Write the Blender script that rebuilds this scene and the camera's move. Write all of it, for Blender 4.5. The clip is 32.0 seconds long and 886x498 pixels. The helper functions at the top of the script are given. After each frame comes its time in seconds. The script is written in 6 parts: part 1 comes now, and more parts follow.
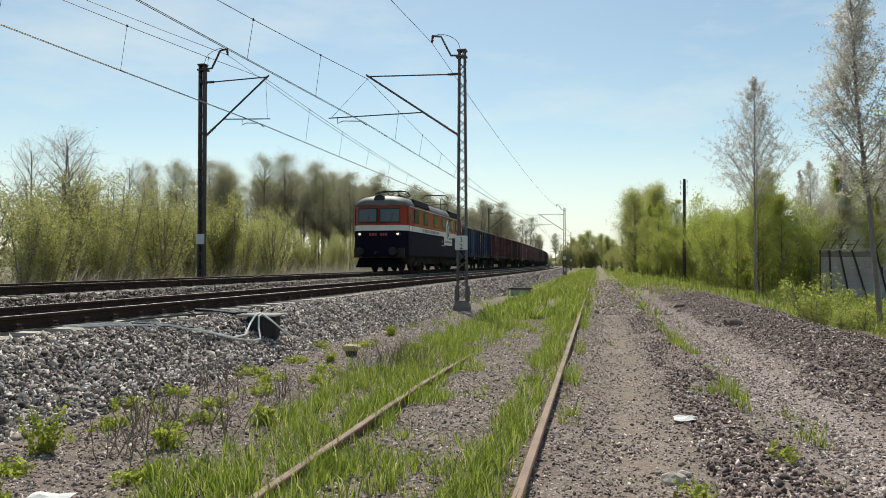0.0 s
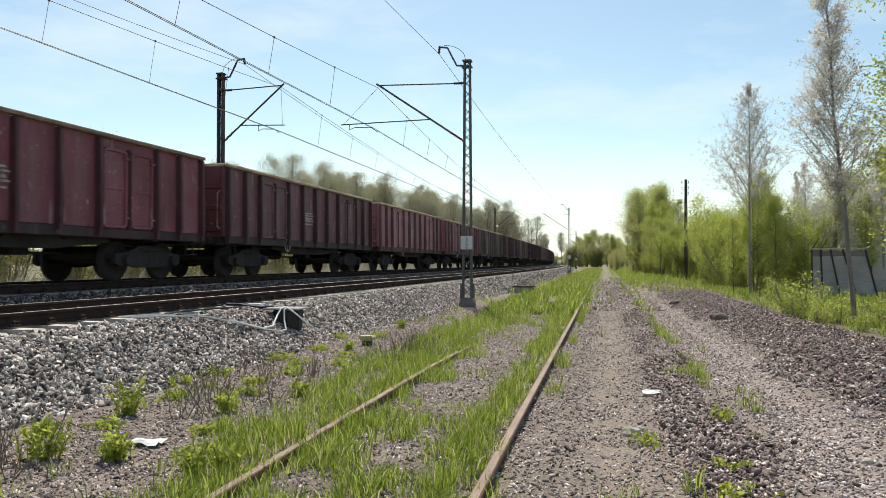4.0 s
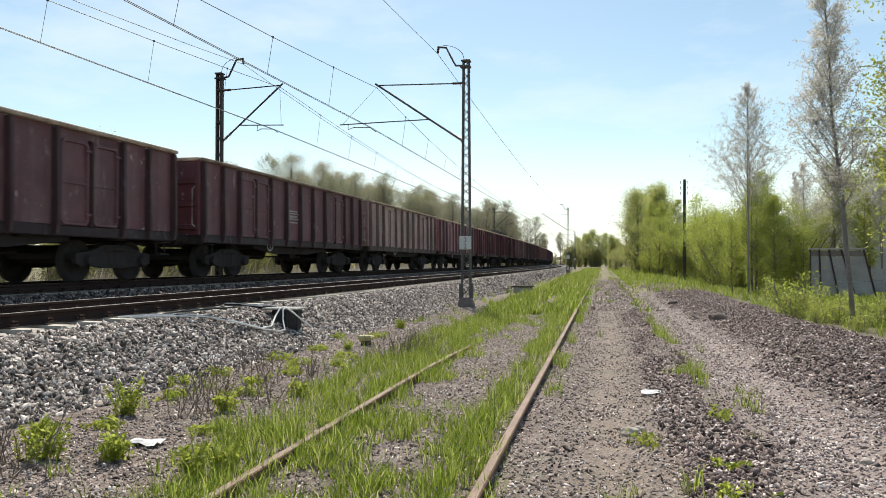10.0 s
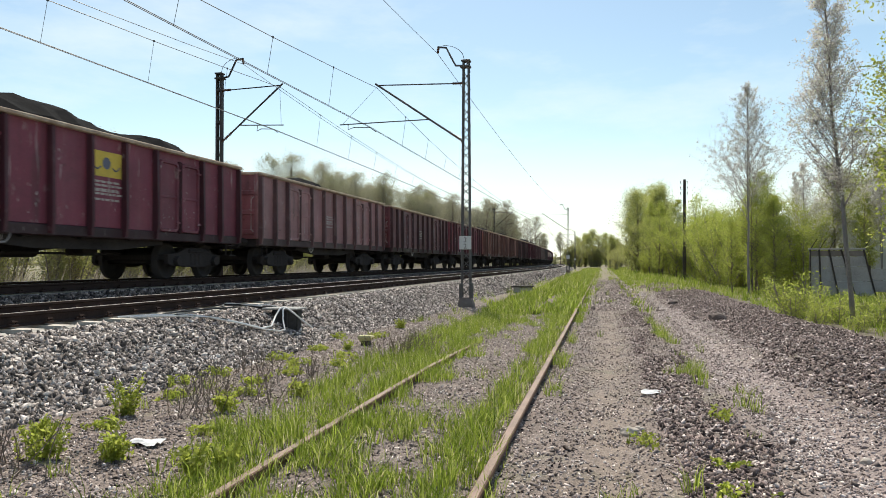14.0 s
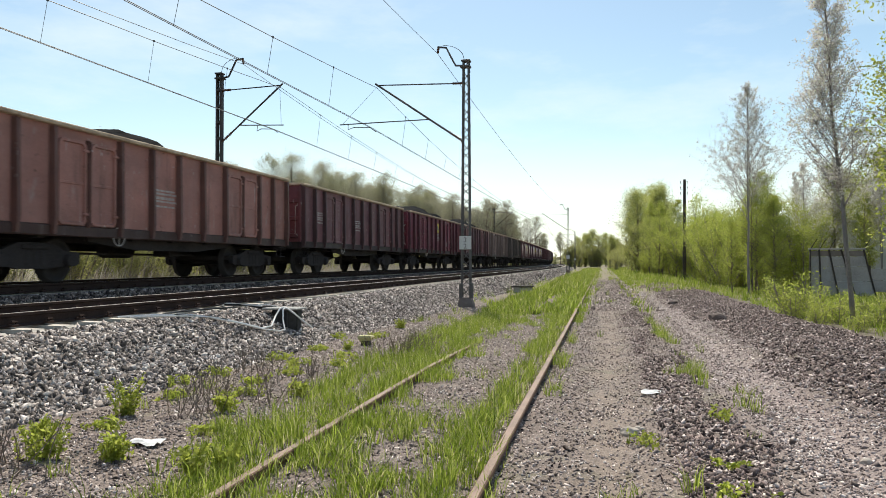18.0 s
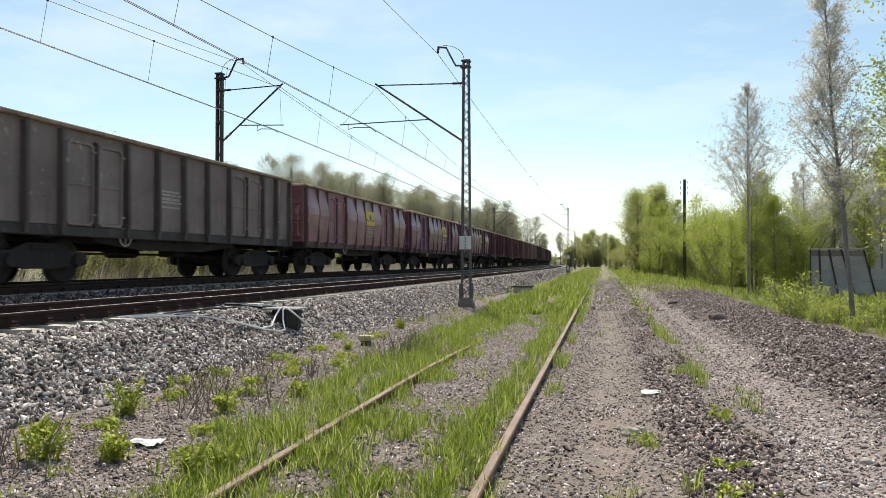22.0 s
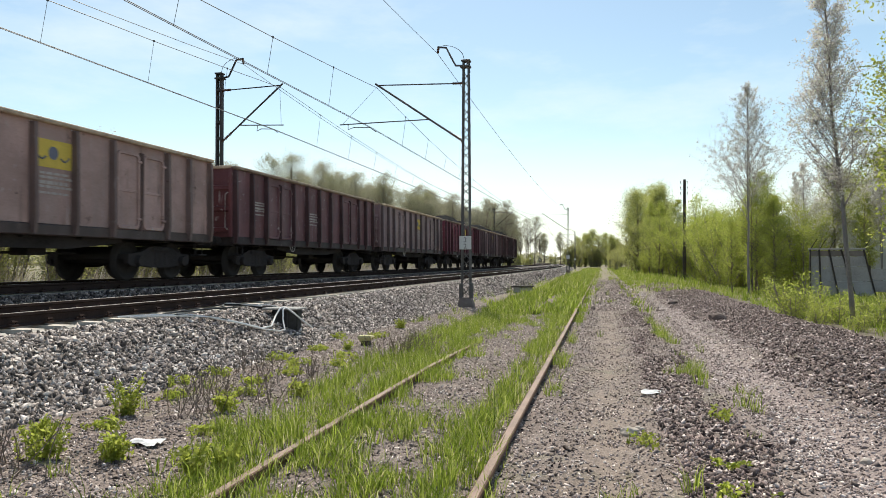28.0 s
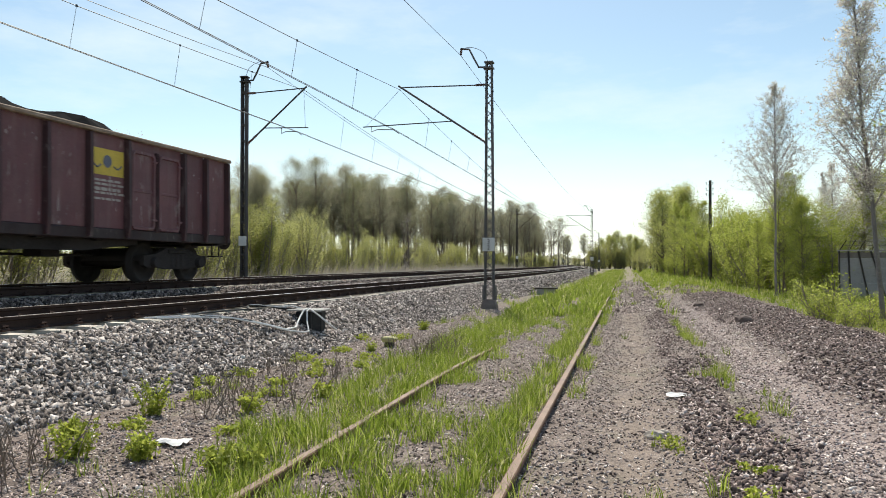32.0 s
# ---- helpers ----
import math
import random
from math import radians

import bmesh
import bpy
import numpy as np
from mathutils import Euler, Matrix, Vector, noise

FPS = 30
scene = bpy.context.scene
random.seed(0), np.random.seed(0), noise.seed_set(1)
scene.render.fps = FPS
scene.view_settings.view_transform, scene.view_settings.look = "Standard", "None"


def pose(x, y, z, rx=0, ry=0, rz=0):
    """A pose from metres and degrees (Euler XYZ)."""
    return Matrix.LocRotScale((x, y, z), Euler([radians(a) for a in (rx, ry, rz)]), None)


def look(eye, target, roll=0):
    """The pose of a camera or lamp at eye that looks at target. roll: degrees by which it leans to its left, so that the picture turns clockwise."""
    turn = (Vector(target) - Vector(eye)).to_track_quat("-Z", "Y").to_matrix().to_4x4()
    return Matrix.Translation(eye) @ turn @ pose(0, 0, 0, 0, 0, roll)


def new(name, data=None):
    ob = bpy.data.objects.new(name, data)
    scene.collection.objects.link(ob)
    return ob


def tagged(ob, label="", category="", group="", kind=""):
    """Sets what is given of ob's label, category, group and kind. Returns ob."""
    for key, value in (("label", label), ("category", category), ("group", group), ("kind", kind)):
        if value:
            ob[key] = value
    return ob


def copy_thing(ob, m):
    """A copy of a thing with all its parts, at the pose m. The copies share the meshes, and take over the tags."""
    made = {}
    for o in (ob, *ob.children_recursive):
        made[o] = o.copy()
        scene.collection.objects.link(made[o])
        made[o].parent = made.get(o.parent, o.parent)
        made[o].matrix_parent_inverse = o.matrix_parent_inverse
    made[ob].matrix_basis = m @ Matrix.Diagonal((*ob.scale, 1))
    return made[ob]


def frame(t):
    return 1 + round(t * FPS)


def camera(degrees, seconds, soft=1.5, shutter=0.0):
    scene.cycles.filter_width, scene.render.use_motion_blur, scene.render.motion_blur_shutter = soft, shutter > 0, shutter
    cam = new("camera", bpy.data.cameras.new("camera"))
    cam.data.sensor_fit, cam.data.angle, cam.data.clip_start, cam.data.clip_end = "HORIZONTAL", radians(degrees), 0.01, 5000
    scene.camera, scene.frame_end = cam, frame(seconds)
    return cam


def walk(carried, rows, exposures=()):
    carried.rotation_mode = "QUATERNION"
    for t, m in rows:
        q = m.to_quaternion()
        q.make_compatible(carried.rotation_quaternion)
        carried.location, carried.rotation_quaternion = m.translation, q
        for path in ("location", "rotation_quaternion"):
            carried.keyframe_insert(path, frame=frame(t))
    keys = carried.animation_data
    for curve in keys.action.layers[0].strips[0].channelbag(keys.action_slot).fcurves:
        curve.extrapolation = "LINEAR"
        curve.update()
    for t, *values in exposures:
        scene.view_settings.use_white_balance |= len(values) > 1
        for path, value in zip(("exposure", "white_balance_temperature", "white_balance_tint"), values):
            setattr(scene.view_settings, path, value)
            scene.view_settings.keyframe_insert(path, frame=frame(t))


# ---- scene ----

# ---- camera and its way ----
EYE_Z = 1.371
cam = camera(60.1, 32.0, soft=0.75, shutter=0.14)


def aim(dx, dy, ahead=0.0):
    """The camera's pose, panned by small amounts and shifted forwards along its view."""
    yaw = 11.78 + math.degrees(dx / 1355)
    a = radians(yaw)
    return pose(-math.sin(a) * ahead, math.cos(a) * ahead, EYE_Z, 91.0 + math.degrees(dy / 1355), 0, yaw)


walk(cam, [(0.0, aim(-9, 2, 1.4)), (0.1, aim(-8, 2, 1.2)), (0.2, aim(-6, 1, 0.75)), (0.3, aim(-4, 1, 0.25)), (0.4, aim(-3, 0, 0.03)),
           (0.5, aim(-2, 0)), (1.0, aim(9, 0)), (1.5, aim(15, 0)), (2.0, aim(18, 0)), (2.5, aim(16, 0)), (3.0, aim(12, 0)), (3.5, aim(7, 0)),
           (4.5, aim(-2, 0)), (5.5, aim(-6, 0)), (6.0, aim(-3, 0)), (6.5, aim(-2, 0)), (8.0, aim(-2, 0)), (8.5, aim(0, 0)), (20.0, aim(0, 0)),
           (30.5, aim(0, 0)), (31.0, aim(1, 0)), (31.5, aim(3, 1.5)), (31.7, aim(7, 2)), (31.8, aim(12, 2)), (31.9, aim(23, 2.5)), (32.0, aim(41, 3))],
     exposures=[(0.0, -0.10, 6900, 5), (1.5, -0.06, 6900, 6), (2.5, -0.02, 6900, 6), (3.5, 0.1, 6800, 6), (5.5, 0.19, 6800, 7), (20.0, 0.19, 6800, 7), (32.0, 0.19, 6800, 7)])

# ---- world and sun ----
SUN_EL, SUN_AZ = radians(52), radians(-18)      # azimuth from +y towards +x
world = bpy.data.worlds.new("world")
scene.world = world
world.use_nodes = True
wn, wl = world.node_tree.nodes, world.node_tree.links
sky = wn.new("ShaderNodeTexSky")
sky.sky_type, sky.sun_disc = "NISHITA", False
sky.sun_elevation, sky.sun_rotation = SUN_EL, SUN_AZ
sky.air_density, sky.dust_density, sky.ozone_density = 1.0, 0.5, 1.5
# thin high cloud, a little denser in drifts
tc_, map_, cl_, ramp_, mix_ = (wn.new("ShaderNode" + k) for k in ("TexCoord", "Mapping", "TexNoise", "ValToRGB", "Mix"))
map_.inputs["Scale"].default_value = (1.0, 1.0, 3.2)
cl_.inputs["Scale"].default_value, cl_.inputs["Detail"].default_value, cl_.inputs["Roughness"].default_value = 2.6, 7.0, 0.6
ramp_.color_ramp.elements[0].position, ramp_.color_ramp.elements[1].position = 0.50, 0.80
ramp_.color_ramp.elements[1].color = (0.6, 0.6, 0.6, 1)
mix_.data_type = "RGBA"
mix_.inputs[7].default_value = (7.4, 7.9, 7.9, 1)
wl.new(tc_.outputs["Generated"], map_.inputs[0])
wl.new(map_.outputs[0], cl_.inputs["Vector"])
wl.new(cl_.outputs["Fac"], ramp_.inputs[0])
wl.new(ramp_.outputs[0], mix_.inputs[0])
cy_ = wn.new("ShaderNodeMix")
cy_.data_type, cy_.blend_type = "RGBA", "MULTIPLY"
cy_.inputs[0].default_value, cy_.inputs[7].default_value = 1.0, (1.02, 1.05, 0.99, 1)
wl.new(sky.outputs[0], cy_.inputs[6])
wl.new(cy_.outputs[2], mix_.inputs[6])
# white haze low over the horizon, all round
sep_, low_, haze_ = (wn.new("ShaderNode" + k) for k in ("SeparateXYZ", "ValToRGB", "Mix"))
haze_.data_type = "RGBA"
haze_.inputs[7].default_value = (7.6, 8.1, 8.4, 1)
low_.color_ramp.elements[0].position, low_.color_ramp.elements[1].position = 0.0, 0.16
low_.color_ramp.elements[0].color, low_.color_ramp.elements[1].color = (0.8, 0.8, 0.8, 1), (0, 0, 0, 1)
wl.new(tc_.outputs["Generated"], sep_.inputs[0])
wl.new(sep_.outputs[2], low_.inputs[0])
wl.new(low_.outputs[0], haze_.inputs[0])
wl.new(mix_.outputs[2], haze_.inputs[6])
wl.new(haze_.outputs[2], wn["Background"].inputs[0])
wn["Background"].inputs[1].default_value = 0.125
sun = new("sun", bpy.data.lights.new("sun", "SUN"))
sun.data.energy, sun.data.angle, sun.data.color = 4.8, radians(0.55), (1.0, 0.95, 0.87)
sun_way = Vector((math.sin(SUN_AZ) * math.cos(SUN_EL), math.cos(SUN_AZ) * math.cos(SUN_EL), math.sin(SUN_EL)))
sun.matrix_world = look(sun_way * 50, (0, 0, 0))


# ---- mesh building ----
class Build:
    """Collects the faces of one mesh."""

    def __init__(self):
        self.v, self.f = [], []

    def add(self, verts, faces):
        n = len(self.v)
        self.v += [tuple(q) for q in verts]
        self.f += [tuple(i + n for i in f) for f in faces]
        return self

    def box(self, c, size, m=None, bevel=0.0):
        hx, hy, hz = size[0] / 2, size[1] / 2, size[2] / 2
        if bevel <= 0:
            vs = [Vector((sx * hx, sy * hy, sz * hz)) for sz in (-1, 1) for sy in (-1, 1) for sx in (-1, 1)]
            fs = [(0, 2, 3, 1), (4, 5, 7, 6), (0, 1, 5, 4), (2, 6, 7, 3), (0, 4, 6, 2), (1, 3, 7, 5)]
        else:
            bm = bmesh.new()
            bmesh.ops.create_cube(bm, size=1.0)
            for v in bm.verts:
                v.co = Vector((v.co.x * size[0], v.co.y * size[1], v.co.z * size[2]))
            bmesh.ops.bevel(bm, geom=bm.edges[:], offset=bevel, segments=1, affect="EDGES")
            bm.verts.index_update()
            vs, fs = [v.co.copy() for v in bm.verts], [[v.index for v in f.verts] for f in bm.faces]
            bm.free()
        c = Vector(c)
        self.add([(m @ v if m else v) + c for v in vs], fs)
        return self

    def tube(self, a, b, r, r2=None, n=8, caps=True):
        a, b = Vector(a), Vector(b)
        r2 = r if r2 is None else r2
        q = (b - a).to_track_quat("Z", "Y")
        vs = []
        for p, rr in ((a, r), (b, r2)):
            vs += [p + q @ Vector((rr * math.cos(2 * math.pi * i / n), rr * math.sin(2 * math.pi * i / n), 0)) for i in range(n)]
        fs = [(i, (i + 1) % n, n + (i + 1) % n, n + i) for i in range(n)]
        if caps:
            fs += [tuple(range(n - 1, -1, -1)), tuple(range(n, 2 * n))]
        return self.add(vs, fs)

    def path(self, pts, r, n=6):
        """A round bar along points."""
        pts = [Vector(p) for p in pts]
        rings = []
        for i, p in enumerate(pts):
            d = (pts[min(i + 1, len(pts) - 1)] - pts[max(i - 1, 0)]).normalized()
            u = d.cross(Vector((0.0123, 0.031, 1.0))).normalized()
            w = d.cross(u)
            rr = r[i] if isinstance(r, (list, tuple)) else r
            rings.append([p + u * rr * math.cos(2 * math.pi * k / n) + w * rr * math.sin(2 * math.pi * k / n) for k in range(n)])
        vs = [q for ring in rings for q in ring]
        fs = [(i * n + k, i * n + (k + 1) % n, (i + 1) * n + (k + 1) % n, (i + 1) * n + k) for i in range(len(pts) - 1) for k in range(n)]
        fs += [tuple(range(n - 1, -1, -1)), tuple(range((len(pts) - 1) * n, len(pts) * n))]
        return self.add(vs, fs)

    def loft(self, rings, closed=True, caps=True):
        """Faces between equal rings of points."""
        n = len(rings[0])
        vs = [q for ring in rings for q in ring]
        last = n if closed else n - 1
        fs = [(i * n + k, i * n + (k + 1) % n, (i + 1) * n + (k + 1) % n, (i + 1) * n + k) for i in range(len(rings) - 1) for k in range(last)]
        if closed and caps:
            fs += [tuple(range(n - 1, -1, -1)), tuple(range((len(rings) - 1) * n, len(rings) * n))]
        return self.add(vs, fs)

    def plate(self, poly, d, axis=0):
        """A flat outline in the plane across an axis, d thick: poly holds (u, v) and the plane's place."""
        (at, pts), n = poly, len(poly[1])

        def put(u, v, w):
            return (w, u, v) if axis == 0 else ((u, w, v) if axis == 1 else (u, v, w))
        return self.add([put(u, v, at) for u, v in pts] + [put(u, v, at + d) for u, v in pts],
                        [tuple(range(n)), tuple(range(2 * n - 1, n - 1, -1))] + [(i, i + n, (i + 1) % n + n, (i + 1) % n) for i in range(n)])

    def mesh(self, name, mat, smooth=False):
        me = bpy.data.meshes.new(name)
        me.from_pydata(self.v, [], self.f)
        bm = bmesh.new()
        bm.from_mesh(me)
        if len(bm.faces) < 20000:
            bmesh.ops.recalc_face_normals(bm, faces=bm.faces[:])
        bm.to_mesh(me)
        bm.free()
        if smooth:
            me.polygons.foreach_set("use_smooth", [True] * len(me.polygons))
        for x in (mat if isinstance(mat, (list, tuple)) else [mat]):
            me.materials.append(x)
        me.update()
        return me


def part(name, b, material, parent, label="", smooth=False, at=None):
    """One mesh object under a thing or a part. b: a Build or a mesh that is shared."""
    ob = new(name, b.mesh(name, material, smooth) if isinstance(b, Build) else b)
    ob.parent = parent
    if at is not None:
        ob.matrix_basis = at if isinstance(at, Matrix) else Matrix.Translation(at)
    return tagged(ob, label)


def thing(name, label, category, group="", kind="", at=None):
    ob = new(name)
    ob.empty_display_size = 0.2
    if at is not None:
        ob.matrix_basis = at if isinstance(at, Matrix) else Matrix.Translation(at)
    return tagged(ob, label, category, group, kind)


def fast_mesh(name, verts, faces, mat, smooth=False):
    """A mesh from arrays: verts (n, 3), faces (m, 3 or 4)."""
    me = bpy.data.meshes.new(name)
    k = faces.shape[1]
    me.vertices.add(len(verts))
    me.vertices.foreach_set("co", np.ascontiguousarray(verts, dtype=np.float32).ravel())
    me.loops.add(faces.size)
    me.loops.foreach_set("vertex_index", np.ascontiguousarray(faces, dtype=np.int32).ravel())
    me.polygons.add(len(faces))
    me.polygons.foreach_set("loop_start", np.arange(0, faces.size, k, dtype=np.int32))
    me.update(calc_edges=True)
    if smooth:
        me.polygons.foreach_set("use_smooth", [True] * len(faces))
    for x in (mat if isinstance(mat, (list, tuple)) else [mat]):
        me.materials.append(x)
    return me


# ---- materials ----
class Mat:
    """A small helper to wire node materials."""

    def __init__(self, name, rough=0.7, metal=0.0):
        self.m = bpy.data.materials.new(name)
        self.m.use_nodes = True
        self.n, self.l = self.m.node_tree.nodes, self.m.node_tree.links
        self.b = self.n["Principled BSDF"]
        self.b.inputs["Roughness"].default_value, self.b.inputs["Metallic"].default_value = rough, metal

    def node(self, kind, **kw):
        nd = self.n.new("ShaderNode" + kind)
        for k, v in kw.items():
            if k in nd.inputs:
                nd.inputs[k].default_value = v
        return nd

    def pos(self, obj=False):
        return self.n.new("ShaderNodeTexCoord").outputs["Object"] if obj else self.n.new("ShaderNodeNewGeometry").outputs["Position"]

    def noise(self, scale, detail=4, rough=0.55, vec=None, stretch=None):
        nd = self.node("TexNoise", Scale=scale, Detail=detail, Roughness=rough)
        vec = vec or self.pos()
        if stretch:
            mp = self.n.new("ShaderNodeMapping")
            mp.inputs["Scale"].default_value = stretch
            self.l.new(vec, mp.inputs[0])
            vec = mp.outputs[0]
        self.l.new(vec, nd.inputs["Vector"])
        return nd.outputs["Fac"]

    def ramp(self, fac, stops):
        nd = self.n.new("ShaderNodeValToRGB")
        e = nd.color_ramp.elements
        while len(e) < len(stops):
            e.new(0.5)
        for el, (p, c) in zip(e, stops):
            el.position = p
            el.color = (c, c, c, 1) if isinstance(c, (int, float)) else (*c, 1)
        self.l.new(fac, nd.inputs[0])
        return nd.outputs[0]

    def mix(self, fac, a, b, how="MIX", by=None):
        if by is not None:
            fac = self.math("MULTIPLY", fac, by)
        nd = self.n.new("ShaderNodeMix")
        nd.data_type, nd.blend_type = "RGBA", how
        for sock, v in ((nd.inputs[0], fac), (nd.inputs[6], a), (nd.inputs[7], b)):
            if isinstance(v, (int, float)):
                sock.default_value = v
            elif isinstance(v, tuple):
                sock.default_value = (*v, 1)
            else:
                self.l.new(v, sock)
        return nd.outputs[2]

    def math(self, op, a, b=0.0):
        nd = self.n.new("ShaderNodeMath")
        nd.operation = op
        for sock, v in zip(nd.inputs, (a, b)):
            if isinstance(v, (int, float)):
                sock.default_value = v
            else:
                self.l.new(v, sock)
        return nd.outputs[0]

    def color(self, c):
        if isinstance(c, tuple):
            self.b.inputs["Base Color"].default_value = (*c, 1)
        else:
            self.l.new(c, self.b.inputs["Base Color"])
        return self

    def rough(self, r):
        self.l.new(r, self.b.inputs["Roughness"])
        return self

    def bump(self, h, strength=0.4, dist=0.01):
        nd = self.node("Bump", Strength=strength, Distance=dist)
        self.l.new(h, nd.inputs["Height"])
        self.l.new(nd.outputs[0], self.b.inputs["Normal"])
        return self


def worn(name, base, rough=0.7, metal=0.0, spread=0.35, scale=6.0, bump=0.2, obj=True, spec=None):
    """A surface of one colour with grain and stains at two scales."""
    m = Mat(name, rough, metal)
    v = m.pos(obj)
    big, fine = m.noise(scale * 0.25, 4, 0.6, v), m.noise(scale * 6, 5, 0.6, v)
    dark, light = tuple(c * (1 - spread) for c in base), tuple(min(1, c * (1 + spread * 0.8)) for c in base)
    col = m.ramp(m.math("ADD", m.math("MULTIPLY", big, 0.6), m.math("MULTIPLY", fine, 0.4)), [(0.3, dark), (0.5, base), (0.72, light)])
    m.color(col).bump(fine, bump, 0.004)
    if spec is not None:
        m.b.inputs["Specular IOR Level"].default_value = spec
    return m.m


def random_stone(name, stops, rough=0.9, island=True):
    m = Mat(name, rough)
    g = m.n.new("ShaderNodeNewGeometry")
    col = m.ramp(g.outputs["Random Per Island"], stops)
    fine = m.noise(60, 4, 0.6)
    col = m.mix(0.5, col, m.ramp(fine, [(0.3, 0.55), (0.7, 1.25)]), "MULTIPLY")
    return m.color(col).bump(fine, 0.4, 0.004).m


def leaf_mat(name, stops, trans=0.5, bare=None, most=0.9):
    m = Mat(name, 0.55)
    g = m.n.new("ShaderNodeNewGeometry")
    col = m.ramp(g.outputs["Random Per Island"], stops)
    ob = m.n.new("ShaderNodeObjectInfo")
    if bare:
        col = m.mix(m.ramp(ob.outputs["Random"], [(0.1, 0.35 * most), (0.7, most)]), col, bare)
    col = m.mix(0.35, col, m.ramp(ob.outputs["Random"], [(0.0, 0.75), (1.0, 1.3)]), "MULTIPLY")
    m.color(col)
    tr = m.n.new("ShaderNodeBsdfTranslucent")
    m.l.new(col, tr.inputs[0])
    mx = m.n.new("ShaderNodeMixShader")
    mx.inputs[0].default_value = trans
    m.l.new(m.b.outputs[0], mx.inputs[1])
    m.l.new(tr.outputs[0], mx.inputs[2])
    m.l.new(mx.outputs[0], m.n["Material Output"].inputs[0])
    m.b.inputs["Specular IOR Level"].default_value = 0.25
    return m.m


def wagon_paint(name, dust, bright, gloss=0.0):
    """Weathered steel paint in the colour of each wagon, with dust patches, rust runs and grime."""
    m = Mat(name, 0.62)
    ob = m.n.new("ShaderNodeObjectInfo")
    tc = m.n.new("ShaderNodeVectorMath")
    tc.operation = "ADD"
    shift = m.node("CombineXYZ")
    m.l.new(m.math("MULTIPLY", ob.outputs["Random"], 37.0), shift.inputs[1])
    m.l.new(m.pos(True), tc.inputs[0])
    m.l.new(shift.outputs[0], tc.inputs[1])
    v = tc.outputs[0]
    streak = m.noise(1.5, 5, 0.6, v, (1.0, 1.6, 0.22))
    patch = m.noise(0.8, 6, 0.62, v)
    chip = m.noise(5.0, 6, 0.7, v)
    fine = m.noise(30, 4, 0.6, v)
    col = m.mix(m.ramp(patch, [(0.35, 0.0), (0.68, 0.62 * dust)]), ob.outputs["Color"], (0.215, 0.135, 0.122), by=ob.outputs["Alpha"])
    col = m.mix(m.ramp(streak, [(0.48, 0.0), (0.72, 0.6 * dust)]), col, (0.34, 0.275, 0.262), by=ob.outputs["Alpha"])
    col = m.mix(m.ramp(streak, [(0.28, 0.6), (0.42, 0.0)]), col, (0.04, 0.028, 0.026))
    col = m.mix(m.ramp(chip, [(0.62, 0.0), (0.70, 0.8)]), col, (0.085, 0.045, 0.03))
    scuff = m.noise(2.2, 7, 0.72, v, (1.0, 1.3, 0.6))
    col = m.mix(m.ramp(scuff, [(0.60, 0.0), (0.70, 0.55 * dust)]), col, (0.42, 0.36, 0.345))
    fleck = m.noise(7.0, 3, 0.5, v, (1.0, 1.5, 0.8))
    where = m.noise(0.7, 3, 0.5, v)
    col = m.mix(m.math("MULTIPLY", m.ramp(fleck, [(0.66, 0.0), (0.69, 0.75)]), m.ramp(where, [(0.48, 0.0), (0.58, dust)])), col, (0.52, 0.47, 0.46))
    runs = m.noise(3.2, 3, 0.6, v, (1.0, 2.2, 0.16))
    col = m.mix(m.math("MULTIPLY", m.ramp(runs, [(0.64, 0.0), (0.70, 0.6)]), m.ramp(where, [(0.50, dust), (0.40, 0.0)])), col, (0.50, 0.45, 0.44))
    stain = m.noise(0.5, 5, 0.6, v, (1.0, 1.0, 2.0))
    col = m.mix(0.8, col, m.ramp(stain, [(0.30, 0.62), (0.55, 1.0), (0.75, 1.22)]), "MULTIPLY")
    col = m.mix(0.5, col, m.ramp(fine, [(0.3, 0.75 * bright), (0.7, 1.2 * bright)]), "MULTIPLY")
    m.color(col).bump(m.math("ADD", fine, m.math("MULTIPLY", chip, 2.0)), 0.2, 0.006)
    m.rough(m.ramp(patch, [(0.3, 0.5 + gloss), (0.7, 0.78 + gloss)]))
    return m.m


M = {}
M["paint"] = wagon_paint("wagon_paint", 1.0, 1.0)
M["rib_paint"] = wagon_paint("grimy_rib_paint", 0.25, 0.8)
M["gloss_paint"] = wagon_paint("glossy_panel_paint", 0.5, 1.0, -0.25)
t_ = Mat("dusty_top_rail", 0.9)
t_f = t_.noise(2.2, 6, 0.7, t_.pos(True))
t_c = t_.ramp(t_f, [(0.3, (0.22, 0.15, 0.115)), (0.5, (0.42, 0.335, 0.265)), (0.7, (0.58, 0.50, 0.42))])
t_o = t_.n.new("ShaderNodeObjectInfo")
t_.color(t_.mix(1.0, t_c, t_.ramp(t_o.outputs["Random"], [(0.0, (0.45, 0.40, 0.38)), (0.45, (1.0, 0.95, 0.88)), (1.0, (1.15, 1.1, 0.95))]), "MULTIPLY")).bump(t_f, 0.5, 0.02)
M["top_dust"] = t_.m
M["under"] = worn("grimy_underframe", (0.046, 0.040, 0.039), 0.95, 0, 0.5, 4.0, spec=0.12)
M["wheel"] = worn("brake_dust_steel", (0.048, 0.042, 0.040), 0.9, 0.0, 0.4, spec=0.12)
M["rim"] = worn("polished_tread", (0.45, 0.44, 0.43), 0.3, 1.0, 0.2)
M["coal"] = worn("coal", (0.014, 0.014, 0.015), 1.0, 0, 0.6, 9.0, 0.9, spec=0.05)
M["white"] = worn("faded_white_lettering", (0.42, 0.38, 0.355), 0.8, 0, 0.3, 10)
